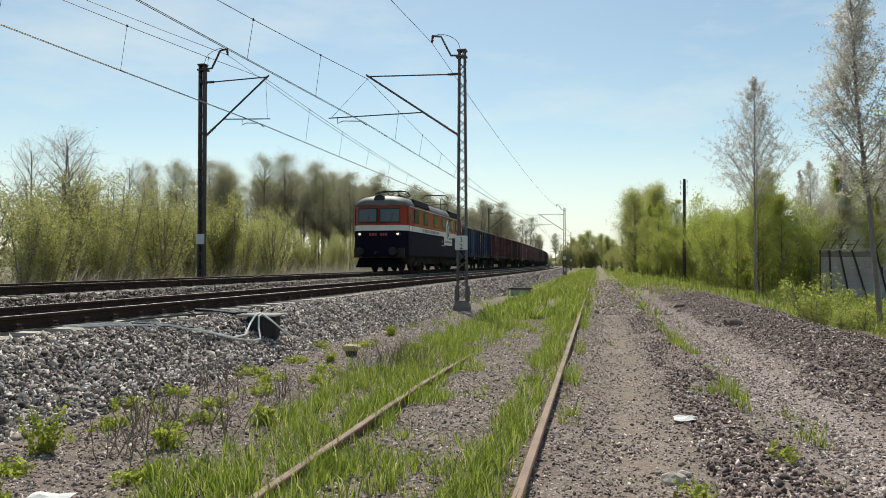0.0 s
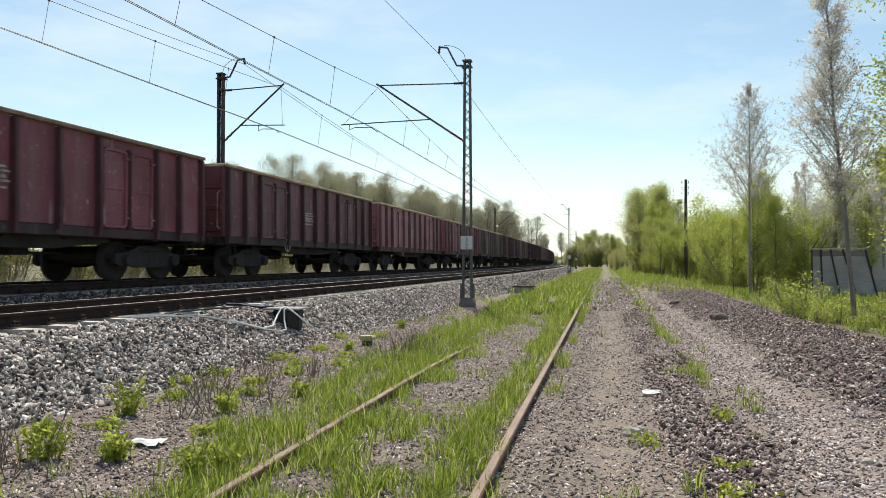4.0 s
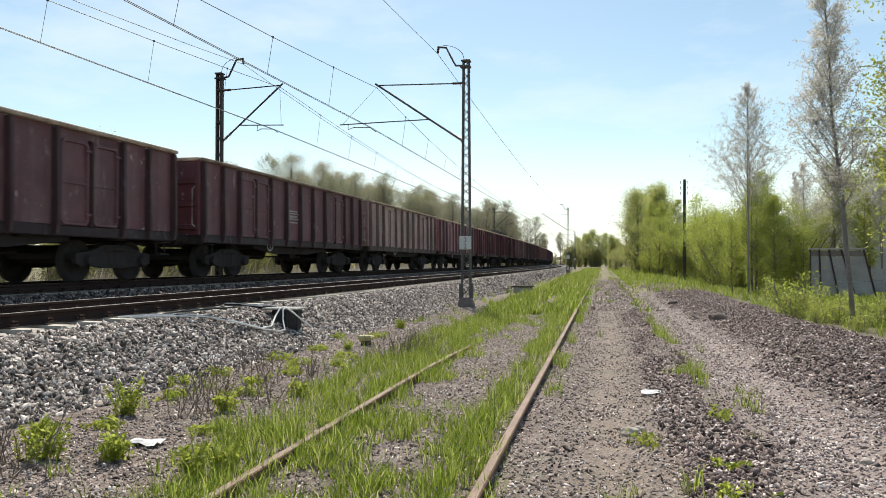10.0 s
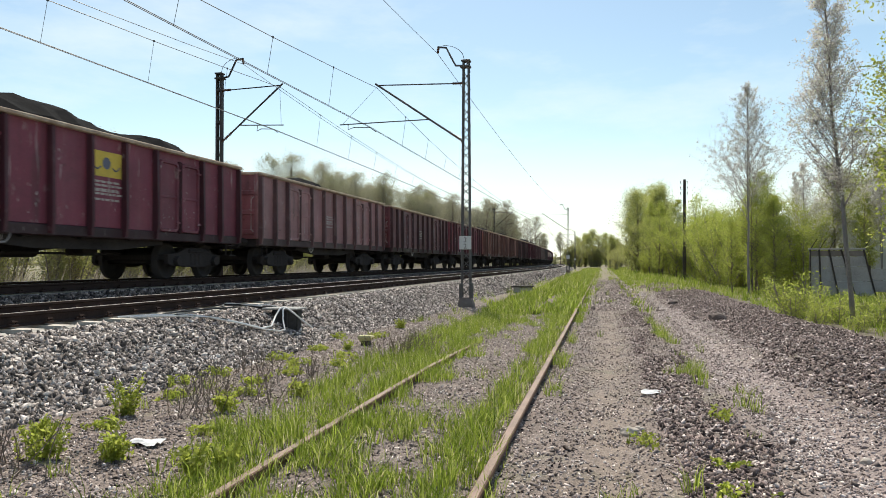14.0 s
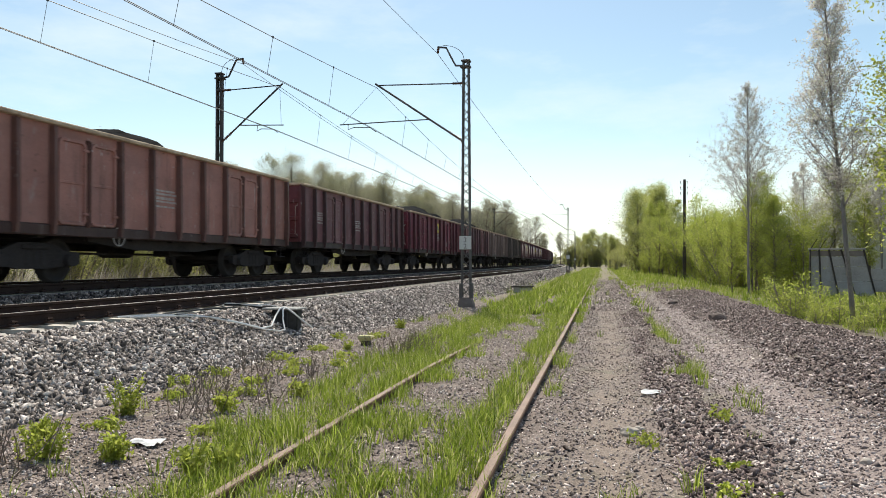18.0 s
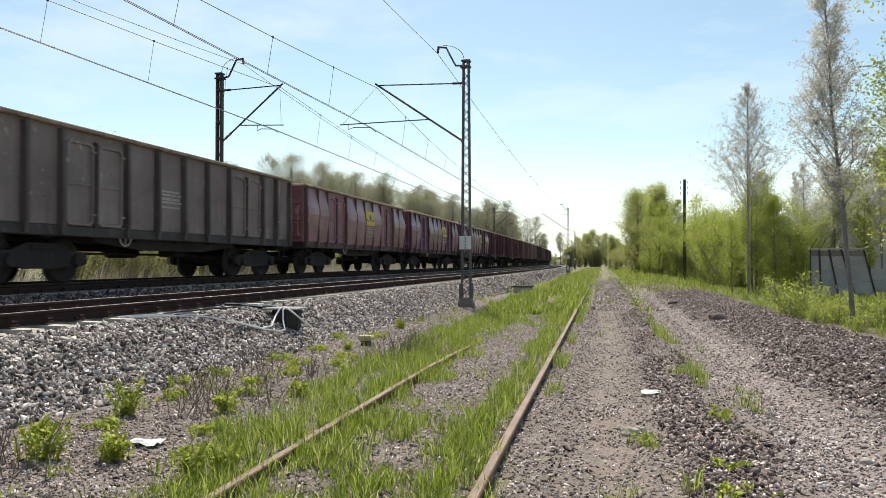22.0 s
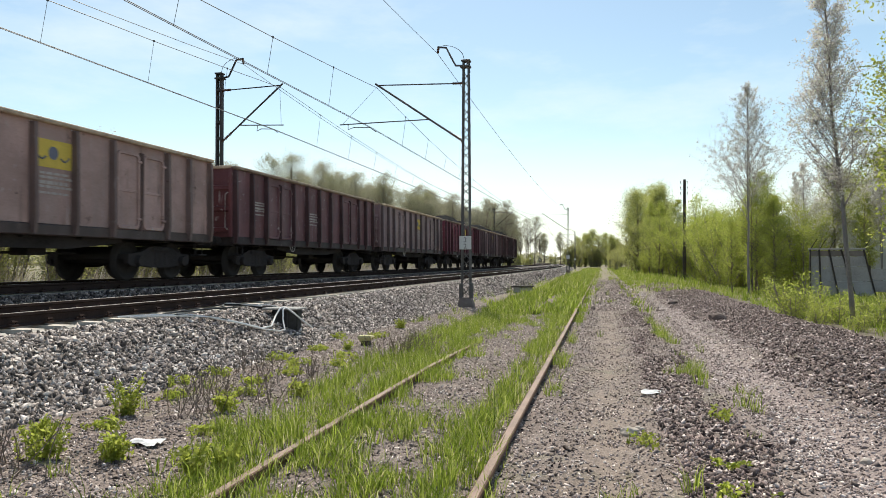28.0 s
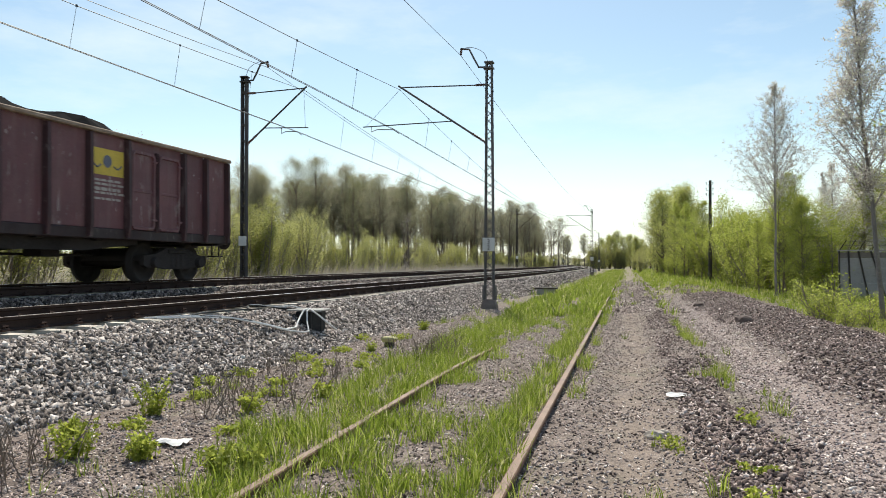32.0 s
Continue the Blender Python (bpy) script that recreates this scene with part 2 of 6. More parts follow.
M["yellow"] = worn("faded_yellow_sheet", (0.60, 0.44, 0.075), 0.75, 0, 0.4, 5)
M["blue_mark"] = worn("faded_blue_disc", (0.135, 0.145, 0.20), 0.7, 0, 0.4)
M["rail_side"] = worn("brown_rail_steel", (0.050, 0.033, 0.028), 0.95, 0.0, 0.35, 5, spec=0.1)
M["rail_top"] = worn("worn_rail_head", (0.52, 0.49, 0.47), 0.34, 0.85, 0.15, 8, 0.05)
M["rust"] = worn("rust_scale", (0.15, 0.083, 0.052), 0.9, 0.0, 0.4, 9, 0.5)
M["rust_top"] = worn("pale_rusty_rail_head", (0.235, 0.150, 0.105), 0.7, 0.0, 0.5, 9, 0.4)
M["sleeper"] = worn("concrete_sleeper", (0.58, 0.52, 0.44), 0.9, 0, 0.25, 4)
M["concrete"] = worn("weathered_concrete", (0.36, 0.35, 0.33), 0.92, 0, 0.35, 3, 0.4)
M["old_footing"] = worn("rust_stained_concrete", (0.19, 0.160, 0.142), 0.95, 0, 0.5, 8, 0.9)
M["fence_panel"] = worn("grey_fence_panel", (0.33, 0.31, 0.295), 0.92, 0, 0.4, 3, 0.4)
M["mast"] = worn("grey_painted_mast_steel", (0.125, 0.12, 0.118), 0.65, 0.2, 0.4, 5)
M["mast_dark"] = worn("tarred_mast_steel", (0.055, 0.046, 0.044), 0.75, 0.1, 0.4, 5)
M["wire"] = worn("oxidised_wire", (0.10, 0.10, 0.10), 0.6, 0.4, 0.2)
M["insulator"] = worn("brown_porcelain", (0.10, 0.045, 0.03), 0.25, 0, 0.2)
M["plate"] = worn("white_enamel_plate", (0.62, 0.62, 0.60), 0.5, 0, 0.2)
M["black"] = worn("black_lettering", (0.02, 0.02, 0.02), 0.6)
M["orange"] = worn("orange_loco_paint", (0.46, 0.135, 0.03), 0.45, 0, 0.18, 3, 0.05)
o_ = Mat("orange_and_red_loco_paint", 0.6)
o_.b.inputs["Specular IOR Level"].default_value = 0.2
o_s = o_.n.new("ShaderNodeSeparateXYZ")
o_.l.new(o_.pos(True), o_s.inputs[0])
o_f = o_.noise(14, 5, 0.6, o_.pos(True))
o_c = o_.mix(o_.ramp(o_.math("SUBTRACT", o_.math("ABSOLUTE", o_s.outputs[1]), 6.2), [(0.0, 0.0), (0.02, 1.0)]), (0.40, 0.108, 0.014), (0.36, 0.062, 0.034))
o_.color(o_.mix(0.6, o_c, o_.ramp(o_f, [(0.3, 0.7), (0.7, 1.2)]), "MULTIPLY"))
M["livery"] = o_.m
M["navy"] = worn("navy_loco_paint", (0.0085, 0.0065, 0.019), 0.7, 0, 0.4, 3, 0.08, spec=0.08)
M["loco_white"] = worn("white_loco_band", (0.74, 0.71, 0.66), 0.5, 0, 0.15, 3, 0.05)
M["loco_roof"] = worn("silver_grey_roof", (0.13, 0.125, 0.125), 0.55, 0.1, 0.5, 3)
M["loco_dark"] = worn("dark_roof_grille", (0.026, 0.025, 0.026), 0.7, 0.1, 0.4, 3)
M["loco_grille"] = worn("sooty_roof_grille", (0.008, 0.0075, 0.0075), 0.9, 0, 0.4, 6, spec=0.05)
M["red_mark"] = worn("red_numerals", (0.36, 0.055, 0.05), 0.6, 0, 0.15)
M["grey_mark"] = worn("grey_lettering", (0.30, 0.29, 0.29), 0.7, 0, 0.15)
M["rubber"] = worn("black_rubber", (0.02, 0.02, 0.02), 0.7)
M["bark"] = worn("dark_bark", (0.15, 0.12, 0.10), 0.95, 0, 0.45, 8, 0.8)
M["birch"] = worn("birch_bark", (0.24, 0.215, 0.20), 0.85, 0, 0.5, 5, 0.4)
M["twig"] = worn("grey_brown_twigs", (0.22, 0.185, 0.16), 0.95, 0, 0.35, 8)
M["birch_twig"] = worn("grey_birch_twigs", (0.30, 0.265, 0.25), 0.9, 0, 0.35, 8)
M["reed"] = leaf_mat("pale_dry_reed", [(0.0, (0.26, 0.23, 0.195)), (0.6, (0.40, 0.36, 0.305)), (1.0, (0.52, 0.475, 0.41))], 0.35)
M["dry"] = worn("dry_stems", (0.19, 0.15, 0.12), 0.95, 0, 0.4, 8)
M["timber"] = worn("tarred_timber", (0.05, 0.04, 0.034), 0.9, 0, 0.4, 4, 0.6)
# concrete of the cable box walls, its backlit shade put into the colour
M["tar"] = worn("tar_stained_concrete", (0.030, 0.028, 0.027), 0.85, 0, 0.5, 4, 0.6)
M["cable"] = worn("pale_cable", (0.74, 0.72, 0.70), 0.6, 0, 0.2)
M["cap"] = worn("dirty_yellow_paint", (0.50, 0.46, 0.22), 0.8, 0, 0.3, 8)
M["pale_rock"] = worn("pale_rock", (0.46, 0.40, 0.34), 0.9, 0, 0.3, 8, 0.6)
M["dark_rock"] = worn("dark_rock", (0.16, 0.12, 0.105), 0.9, 0, 0.4, 8, 0.6)
M["pale_wall"] = worn("pale_grey_render", (0.55, 0.55, 0.54), 0.9, 0, 0.15, 2)
M["paper"] = worn("weathered_paper", (0.75, 0.74, 0.72), 0.8, 0, 0.12, 8)
g_ = Mat("window_glass", 0.08)
g_.color((0.020, 0.036, 0.032))
g_.b.inputs["Specular IOR Level"].default_value = 0.22
M["glass"] = g_.m
w_ = Mat("windscreen_glass", 0.06)
w_.color((0.030, 0.045, 0.065))
w_.b.inputs["Specular IOR Level"].default_value = 0.6
M["windscreen"] = w_.m
l_ = Mat("lit_headlamp", 0.3)
l_.color((0.9, 0.85, 0.7))
l_.b.inputs["Emission Color"].default_value, l_.b.inputs["Emission Strength"].default_value = (1, 0.86, 0.6, 1), 2.0
M["lamp"] = l_.m
M["ballast_stone"] = random_stone("ballast_stone", [(0.0, (0.030, 0.025, 0.023)), (0.40, (0.160, 0.134, 0.121)), (0.76, (0.41, 0.352, 0.322)), (1.0, (0.76, 0.69, 0.645))])
M["track_stone"] = random_stone("track_stone", [(0.0, (0.03, 0.024, 0.022)), (0.5, (0.16, 0.125, 0.108)), (1.0, (0.46, 0.385, 0.345))])
M["heap_stone"] = random_stone("heap_stone", [(0.0, (0.024, 0.016, 0.014)), (0.45, (0.135, 0.095, 0.086)), (0.84, (0.34, 0.258, 0.236)), (1.0, (0.70, 0.60, 0.56))])
M["path_stone"] = random_stone("path_stone", [(0.0, (0.05, 0.036, 0.031)), (0.42, (0.25, 0.194, 0.172)), (0.82, (0.49, 0.402, 0.362)), (1.0, (0.78, 0.69, 0.63))])
M["rut_stone"] = random_stone("rut_stone", [(0.0, (0.08, 0.058, 0.052)), (0.38, (0.30, 0.235, 0.218)), (0.8, (0.54, 0.45, 0.42)), (1.0, (0.82, 0.74, 0.69))])
M["grass"] = leaf_mat("grass_blade", [(0.0, (0.10, 0.15, 0.018)), (0.45, (0.22, 0.29, 0.038)), (0.78, (0.36, 0.42, 0.08)), (0.9, (0.44, 0.46, 0.16)), (1.0, (0.58, 0.52, 0.32))], 0.6)
M["weed"] = leaf_mat("weed_leaf", [(0.0, (0.24, 0.30, 0.05)), (1.0, (0.52, 0.55, 0.12))], 0.65)
M["leaf_fresh"] = leaf_mat("fresh_leaf", [(0.0, (0.23, 0.28, 0.045)), (0.5, (0.37, 0.42, 0.08)), (1.0, (0.52, 0.53, 0.17))], 0.72)
M["leaf_willow"] = leaf_mat("willow_leaf", [(0.0, (0.22, 0.24, 0.05)), (0.5, (0.36, 0.375, 0.09)), (1.0, (0.50, 0.48, 0.20))], 0.68, (0.42, 0.41, 0.20), 0.55)
M["leaf_birch"] = leaf_mat("birch_leaf", [(0.0, (0.26, 0.29, 0.07)), (0.6, (0.41, 0.43, 0.13)), (1.0, (0.54, 0.53, 0.26))], 0.7)
M["leaf_dark"] = leaf_mat("wood_leaf", [(0.0, (0.23, 0.24, 0.10)), (0.6, (0.345, 0.355, 0.155)), (1.0, (0.46, 0.445, 0.26))], 0.7, (0.375, 0.355, 0.295), 0.7)
M["catkin"] = leaf_mat("catkins", [(0.0, (0.46, 0.42, 0.40)), (0.7, (0.74, 0.705, 0.68)), (1.0, (0.66, 0.68, 0.40))], 0.65)


def ground_mat():
    """Trodden gravel and soil, greener by patches and away from the path."""
    m = Mat("soil_and_gravel", 0.95)
    v = m.pos()
    peb = m.node("TexVoronoi", Scale=34.0)
    m.l.new(v, peb.inputs["Vector"])
    big, mid, fine = m.noise(0.35, 5, 0.6, v), m.noise(2.3, 5, 0.65, v), m.noise(45, 4, 0.6, v)
    grav = m.ramp(mid, [(0.25, (0.10, 0.074, 0.061)), (0.5, (0.205, 0.158, 0.134)), (0.8, (0.33, 0.268, 0.234))])
    bw = m.node("RGBToBW")
    m.l.new(peb.outputs["Color"], bw.inputs[0])
    chip = m.node("TexVoronoi", Scale=85.0)
    m.l.new(v, chip.inputs["Vector"])
    bw2 = m.node("RGBToBW")
    m.l.new(chip.outputs["Color"], bw2.inputs[0])
    grav = m.mix(0.75, grav, m.ramp(bw.outputs[0], [(0.0, 0.45), (0.6, 1.0), (1.0, 1.5)]), "MULTIPLY")
    grav = m.mix(0.75, grav, m.ramp(bw2.outputs[0], [(0.0, 0.4), (0.6, 1.0), (1.0, 1.8)]), "MULTIPLY")
    sep = m.n.new("ShaderNodeSeparateXYZ")
    m.l.new(v, sep.inputs[0])
    far_right = m.ramp(m.math("MULTIPLY", m.math("SUBTRACT", sep.outputs[0], 4.2), 0.4), [(0.0, 0.0), (1.0, 1.0)])
    far_left = m.ramp(m.math("MULTIPLY", m.math("SUBTRACT", -15.0, sep.outputs[0]), 0.4), [(0.0, 0.0), (1.0, 1.0)])
    beyond = m.ramp(m.math("MULTIPLY", m.math("SUBTRACT", sep.outputs[1], 24.0), 0.04), [(0.0, 0.0), (1.0, 0.9)])
    lane = m.ramp(m.math("ABSOLUTE", m.math("SUBTRACT", sep.outputs[0], 0.75)), [(0.35, 0.0), (0.75, 1.0)])
    green = m.math("MAXIMUM", m.math("ADD", far_right, far_left), m.math("MULTIPLY", beyond, m.math("MAXIMUM", lane, m.ramp(m.math("MULTIPLY", m.math("SUBTRACT", sep.outputs[1], 34.0), 0.03), [(0.0, 0.0), (1.0, 0.8)]))))
    grassy = m.mix(mid, (0.12, 0.115, 0.045), (0.29, 0.24, 0.16))
    patch = m.ramp(m.math("ADD", m.math("MULTIPLY", big, 0.5), m.math("MULTIPLY", mid, 0.5)), [(0.52, 0.0), (0.66, 0.55)])
    trod = m.ramp(m.math("ADD", m.math("ABSOLUTE", m.math("SUBTRACT", sep.outputs[0], 0.10)), m.math("MULTIPLY", m.math("SUBTRACT", mid, 0.5), 2.2)), [(0.02, 0.55), (0.36, 0.0)])
    grav = m.mix(trod, grav, m.mix(0.6, m.ramp(fine, [(0.3, (0.22, 0.165, 0.125)), (0.7, (0.40, 0.32, 0.255))]), m.ramp(bw.outputs[0], [(0.0, 0.6), (1.0, 1.25)]), "MULTIPLY"))
    col = m.mix(patch, grav, (0.12, 0.13, 0.045))
    heap = m.ramp(m.math("MULTIPLY", m.math("ADD", m.math("ABSOLUTE", m.math("SUBTRACT", sep.outputs[0], 4.3)), m.math("MULTIPLY", m.math("SUBTRACT", mid, 0.5), 1.2)), 0.5), [(0.75, 0.85), (1.0, 0.0)])
    col = m.mix(heap, col, m.ramp(mid, [(0.3, (0.040, 0.028, 0.024)), (0.7, (0.12, 0.087, 0.076))]))
    rut = m.ramp(m.math("ADD", m.math("ABSOLUTE", m.math("SUBTRACT", sep.outputs[0], 1.75)), m.math("MULTIPLY", m.math("SUBTRACT", mid, 0.5), 0.8)), [(0.25, 0.55), (0.65, 0.0)])
    col = m.mix(rut, col, m.mix(0.7, m.ramp(fine, [(0.3, (0.30, 0.235, 0.215)), (0.7, (0.46, 0.375, 0.345))]), m.ramp(bw2.outputs[0], [(0.0, 0.4), (1.0, 1.5)]), "MULTIPLY"))
    col = m.mix(green, col, grassy)
    m.color(col)
    h = m.math("ADD", m.math("ADD", m.math("MULTIPLY", peb.outputs["Distance"], -0.5), m.math("MULTIPLY", chip.outputs["Distance"], -0.45)), m.math("MULTIPLY", fine, 0.3))
    return m.bump(h, 0.8, 0.015).m


M["ground"] = ground_mat()


def bed_mat():
    m = Mat("ballast_bed", 0.95)
    v = m.pos()
    vo = m.node("TexVoronoi", Scale=17.0)
    m.l.new(v, vo.inputs["Vector"])
    bw = m.node("RGBToBW")
    m.l.new(vo.outputs["Color"], bw.inputs[0])
    # bed tones kept dark: the shade in gaps between loose stones is coloured in
    col = m.ramp(bw.outputs[0], [(0.15, (0.028, 0.023, 0.021)), (0.5, (0.070, 0.060, 0.054)), (0.85, (0.18, 0.158, 0.144))])
    sep = m.n.new("ShaderNodeSeparateXYZ")
    m.l.new(v, sep.inputs[0])
    # darker brown over the high top of the bed
    rusty = m.ramp(m.math("ADD", sep.outputs[2], m.math("MULTIPLY", m.noise(2.0, 4, 0.6, v), 0.2)), [(0.47, 0.0), (0.56, 0.75)])
    col = m.mix(rusty, col, (0.05, 0.038, 0.032))
    return m.color(col).bump(m.math("MULTIPLY", vo.outputs["Distance"], -1.0), 1.0, 0.05).m


M["bed"] = bed_mat()

# ---- the plan: the two main tracks on one gentle curve ----
X0, PHI, BEND = -12.048, radians(1.470), 0.00037
Z_FAR, Z_NEAR, GAP = 0.948, 0.741, 3.90


def on_track(s, off=0.0):
    """Place and heading at the length s along the far track's axis, off metres towards the near side."""
    a = PHI - BEND * s
    x = X0 + (math.cos(a) - math.cos(PHI)) / BEND
    y = (math.sin(PHI) - math.sin(a)) / BEND
    return x + off * math.cos(a), y - off * math.sin(a), a


def track_pose(s, off, z):
    x, y, a = on_track(s, off)
    return Matrix.LocRotScale((x, y, z), Euler((0, 0, -a)), None)


def span(a, b, near=0.0, step=2.0):
    """Stations along the track, wider apart where far."""
    out, s = [], a
    while s < b:
        out.append(s)
        s += step if -10 < s < 80 else step * (4 if abs(s) < 300 else 10)
    return out + [b]


# ---- ground ----
def ground_z(x, y):
    z = -0.10 + 0.05 * noise.noise((x * 0.22, y * 0.22, 0.3)) + 0.02 * noise.noise((x * 1.1, y * 1.1, 4.0))
    if 0.9 < x < 6:      # the tipped stone beside the lane
        u = max(0.0, 1 - abs(x - 3.7) / 1.8)
        z += 0.20 * u * u * (3 - 2 * u) * (0.8 + 0.5 * noise.noise((x * 0.6, y * 0.35, 9.0)))
    for c, w, dz in ((0.10, 0.50, -0.035), (0.95, 0.6, 0.045), (1.8, 0.6, -0.035)):      # two ruts and the ridge between them
        if abs(x - c) < w:
            z += dz * (0.5 + 0.5 * math.cos((x - c) / w * math.pi)) * (0.8 + 0.6 * noise.noise((x * 0.8, y * 0.5, 3.0)))
    return z


def build_ground():
    def lines(lo, hi, fine_lo, fine_hi, d):
        out, v = [], fine_lo
        while v < fine_hi:
            out.append(v)
            v += d
        st, v = d, fine_hi
        while v < hi:
            out.append(v)
            st *= 1.25
            v += st
        st, v = d, fine_lo
        while v > lo:
            st *= 1.25
            v -= st
            out.append(v)
        return sorted(out)
    xs, ys = lines(-2500, 2500, -6.5, 9.0, 0.16), lines(-1500, 3500, 1.0, 34.0, 0.22)
    vs = np.array([(x, y, ground_z(x, y)) for y in ys for x in xs])
    w = len(xs)
    i, j = np.meshgrid(np.arange(w - 1), np.arange(len(ys) - 1))
    a = (j * w + i).ravel()
    tagged(new("ground", fast_mesh("ground", vs, np.stack([a, a + 1, a + w + 1, a + w], 1), M["ground"], True)),
           "trodden gravel and soil with patches of spring grass", "ground", kind="structure")


build_ground()


def build_bed():
    """The ballast bed: one sheet over both tracks, with shoulders and slopes."""
    prof = [(-5.2, -0.3), (-2.5, 0.66), (-1.9, 0.74), (-1.2, 0.745), (0, 0.74), (1.2, 0.745), (1.75, 0.72), (2.5, 0.53), (3.0, 0.50), (GAP, 0.50), (GAP + 1.2, 0.515),
            (GAP + 1.55, 0.485), (GAP + 1.9, 0.36), (GAP + 2.35, 0.10), (GAP + 2.75, -0.08), (GAP + 3.3, -0.30)]
    rings = []
    for s in span(-540, 700, step=0.5):
        ring = []
        for off, z in prof:
            x, y, a = on_track(s, off)
            d = 0.05 if 1.4 < abs(off - GAP) else 0.015
            ring.append((x + d * noise.noise((x, y * 0.8, 1)), y, z + d * noise.noise((x * 1.5, y * 1.5, 7))))
        rings.append(ring)
    b = Build().loft(rings, closed=False)
    tagged(new("ballast_bed", b.mesh("ballast_bed", M["bed"], True)), "grey crushed stone ballast bed under two railway tracks", "ballast", kind="structure")


build_bed()


# ---- tracks ----
def rail_mesh(name, off, z, lo, hi, mats, step=2.0, head=0.072, h=0.17, bent=True, sink=0.0):
    """A flat-bottomed rail swept along the curve: foot, web, head; the head's top has its own material."""
    hw = head / 2
    prof = [(-0.07, -h), (0.07, -h), (0.07, -h + 0.014), (0.012, -h + 0.035), (0.010, -0.055), (hw, -0.038), (hw, -0.008), (hw - 0.009, 0), (-hw + 0.009, 0),
            (-hw, -0.008), (-hw, -0.038), (-0.010, -0.055), (-0.012, -h + 0.035), (-0.07, -h + 0.014)]
    rings = []
    for s in span(lo, hi, step=step):
        ring = []
        for o, dz in prof:
            x, y, _ = on_track(s, off + o) if bent else (off + o, s, 0)
            u = max(0.0, min(1.0, (s - 9.0) / 7.0))
            ring.append((x, y, z + dz - sink * u * u * (3 - 2 * u)))
        rings.append(ring)
    b = Build().loft(rings)
    me = b.mesh(name, mats)
    for p in me.polygons:
        if p.normal.z > 0.9 and p.center.z > z - sink - 0.03 and len(p.vertices) == 4:
            p.material_index = 1
    return me


CLIP = Build()
for sx in (-1, 1):
    CLIP.box((sx * 0.105, 0, -0.145), (0.085, 0.12, 0.03), None, 0.006)
    CLIP.tube((sx * 0.105, 0, -0.14), (sx * 0.105, 0, -0.085), 0.022, n=6)
    CLIP.path([(sx * 0.075, -0.05, -0.128), (sx * 0.13, -0.04, -0.10), (sx * 0.13, 0.04, -0.10), (sx * 0.075, 0.05, -0.128)], 0.011, 5)
SLEEPER = Build()
SLEEPER.loft([[(-w, y, -0.42), (w, y, -0.42), (w - 0.03, y, -0.185 + d), (-w + 0.03, y, -0.185 + d)]
              for y, w, d in ((-1.25, 0.13, -0.03), (-1.2, 0.14, 0), (-0.5, 0.14, 0), (-0.3, 0.12, -0.04), (0.3, 0.12, -0.04), (0.5, 0.14, 0), (1.2, 0.14, 0), (1.25, 0.13, -0.03))])


def build_track(off, z, name, label, first):
    tr = thing(name, label, "railway track", kind="structure")
    for k in (-0.7525, 0.7525):
        part("rail", rail_mesh("rail", off + k, z, -540, 700, [M["rail_side"], M["rail_top"]]), None, tr)
    sm, cm = SLEEPER.mesh("sleeper", M["sleeper"]), CLIP.mesh("rail_fastening", M["rail_side"], False)
    s = first - 12.0
    for i in range(150):
        m = track_pose(s + 0.6 * i, off, z)
        part("sleeper", sm, None, tr, at=m @ Matrix.Rotation(radians(90), 4, "Z"))
        if i < 80:
            for k in (-0.7525, 0.7525):
                part("rail_fastening", cm, None, tr, at=m @ Matrix.Translation((k, 0, 0)))
    rest = Build()
    for i in range(150, 420):
        m = track_pose(s + 0.6 * i, off, z) @ Matrix.Rotation(radians(90), 4, "Z")
        rest.add([m @ Vector(v) for v in SLEEPER.v], SLEEPER.f)
    tagged(part("far_sleepers", rest, M["sleeper"], tr), kind="stuff")


build_track(GAP, Z_NEAR, "track_near", "near main line track with worn bright rails on concrete sleepers", 8.25)
build_track(0.0, Z_FAR, "track_far", "far main line track on which the freight train runs", 8.5)
siding = thing("siding", "disused rusty siding track sunk in grass and gravel", "railway track", kind="structure")
for x, z, sink in ((-0.749, 0.0, 0.0), (-2.27, -0.004, 0.11)):
    part("rail", rail_mesh("rail", x, z, -6, 240, [M["rust"], M["rust_top"]], bent=False, step=1.0, sink=sink), None, siding, "rust-scaled rail half buried in grass")


# ---- masts and wires ----
def lattice(b, w0, w1, z0, z1, step, deep=0.2, ang=0.05):
    """Four angle legs and flat lacing on all faces of a tapered lattice post."""
    def corner(i, z):
        u = (z - z0) / (z1 - z0)
        w = (w0 + (w1 - w0) * u) / 2
        return Vector(((-w if i in (0, 3) else w), (-deep / 2 if i < 2 else deep / 2), z))
    for i in range(4):
        a, c = corner(i, z0), corner(i, z1)
        sx, sy = (1 if i in (0, 3) else -1), (1 if i < 2 else -1)
        for lx, ly in ((ang, 0.008), (0.008, ang)):
            r = []
            for q in (a, c):
                r.append([q, q + Vector((sx * lx, 0, 0)), q + Vector((sx * lx, sy * ly, 0)), q + Vector((0, sy * ly, 0))])
            b.loft(r)
    n = int((z1 - z0) / step)
    for k in range(n):
        za, zb = z0 + k * step, z0 + (k + 1) * step
        for i, j in ((0, 1), (2, 3)):
            p, q = (corner(i, za), corner(j, zb)) if k % 2 else (corner(j, za), corner(i, zb))
            b.tube(p, q, 0.014, n=4)
        if k % 2 == 0:
            for i, j in ((0, 3), (1, 2)):
                b.tube(corner(i, za), corner(j, zb), 0.012, n=4)


def insulator(b, a, c, n=5, r=0.06):
    a, c = Vector(a), Vector(c)
    b.tube(a, c, 0.03, n=6)
    for i in range(n):
        p = a.lerp(c, (i + 0.5) / n)
        d = (c - a).normalized() * 0.018
        b.tube(p - d, p + d, r, r * 0.55, 10)


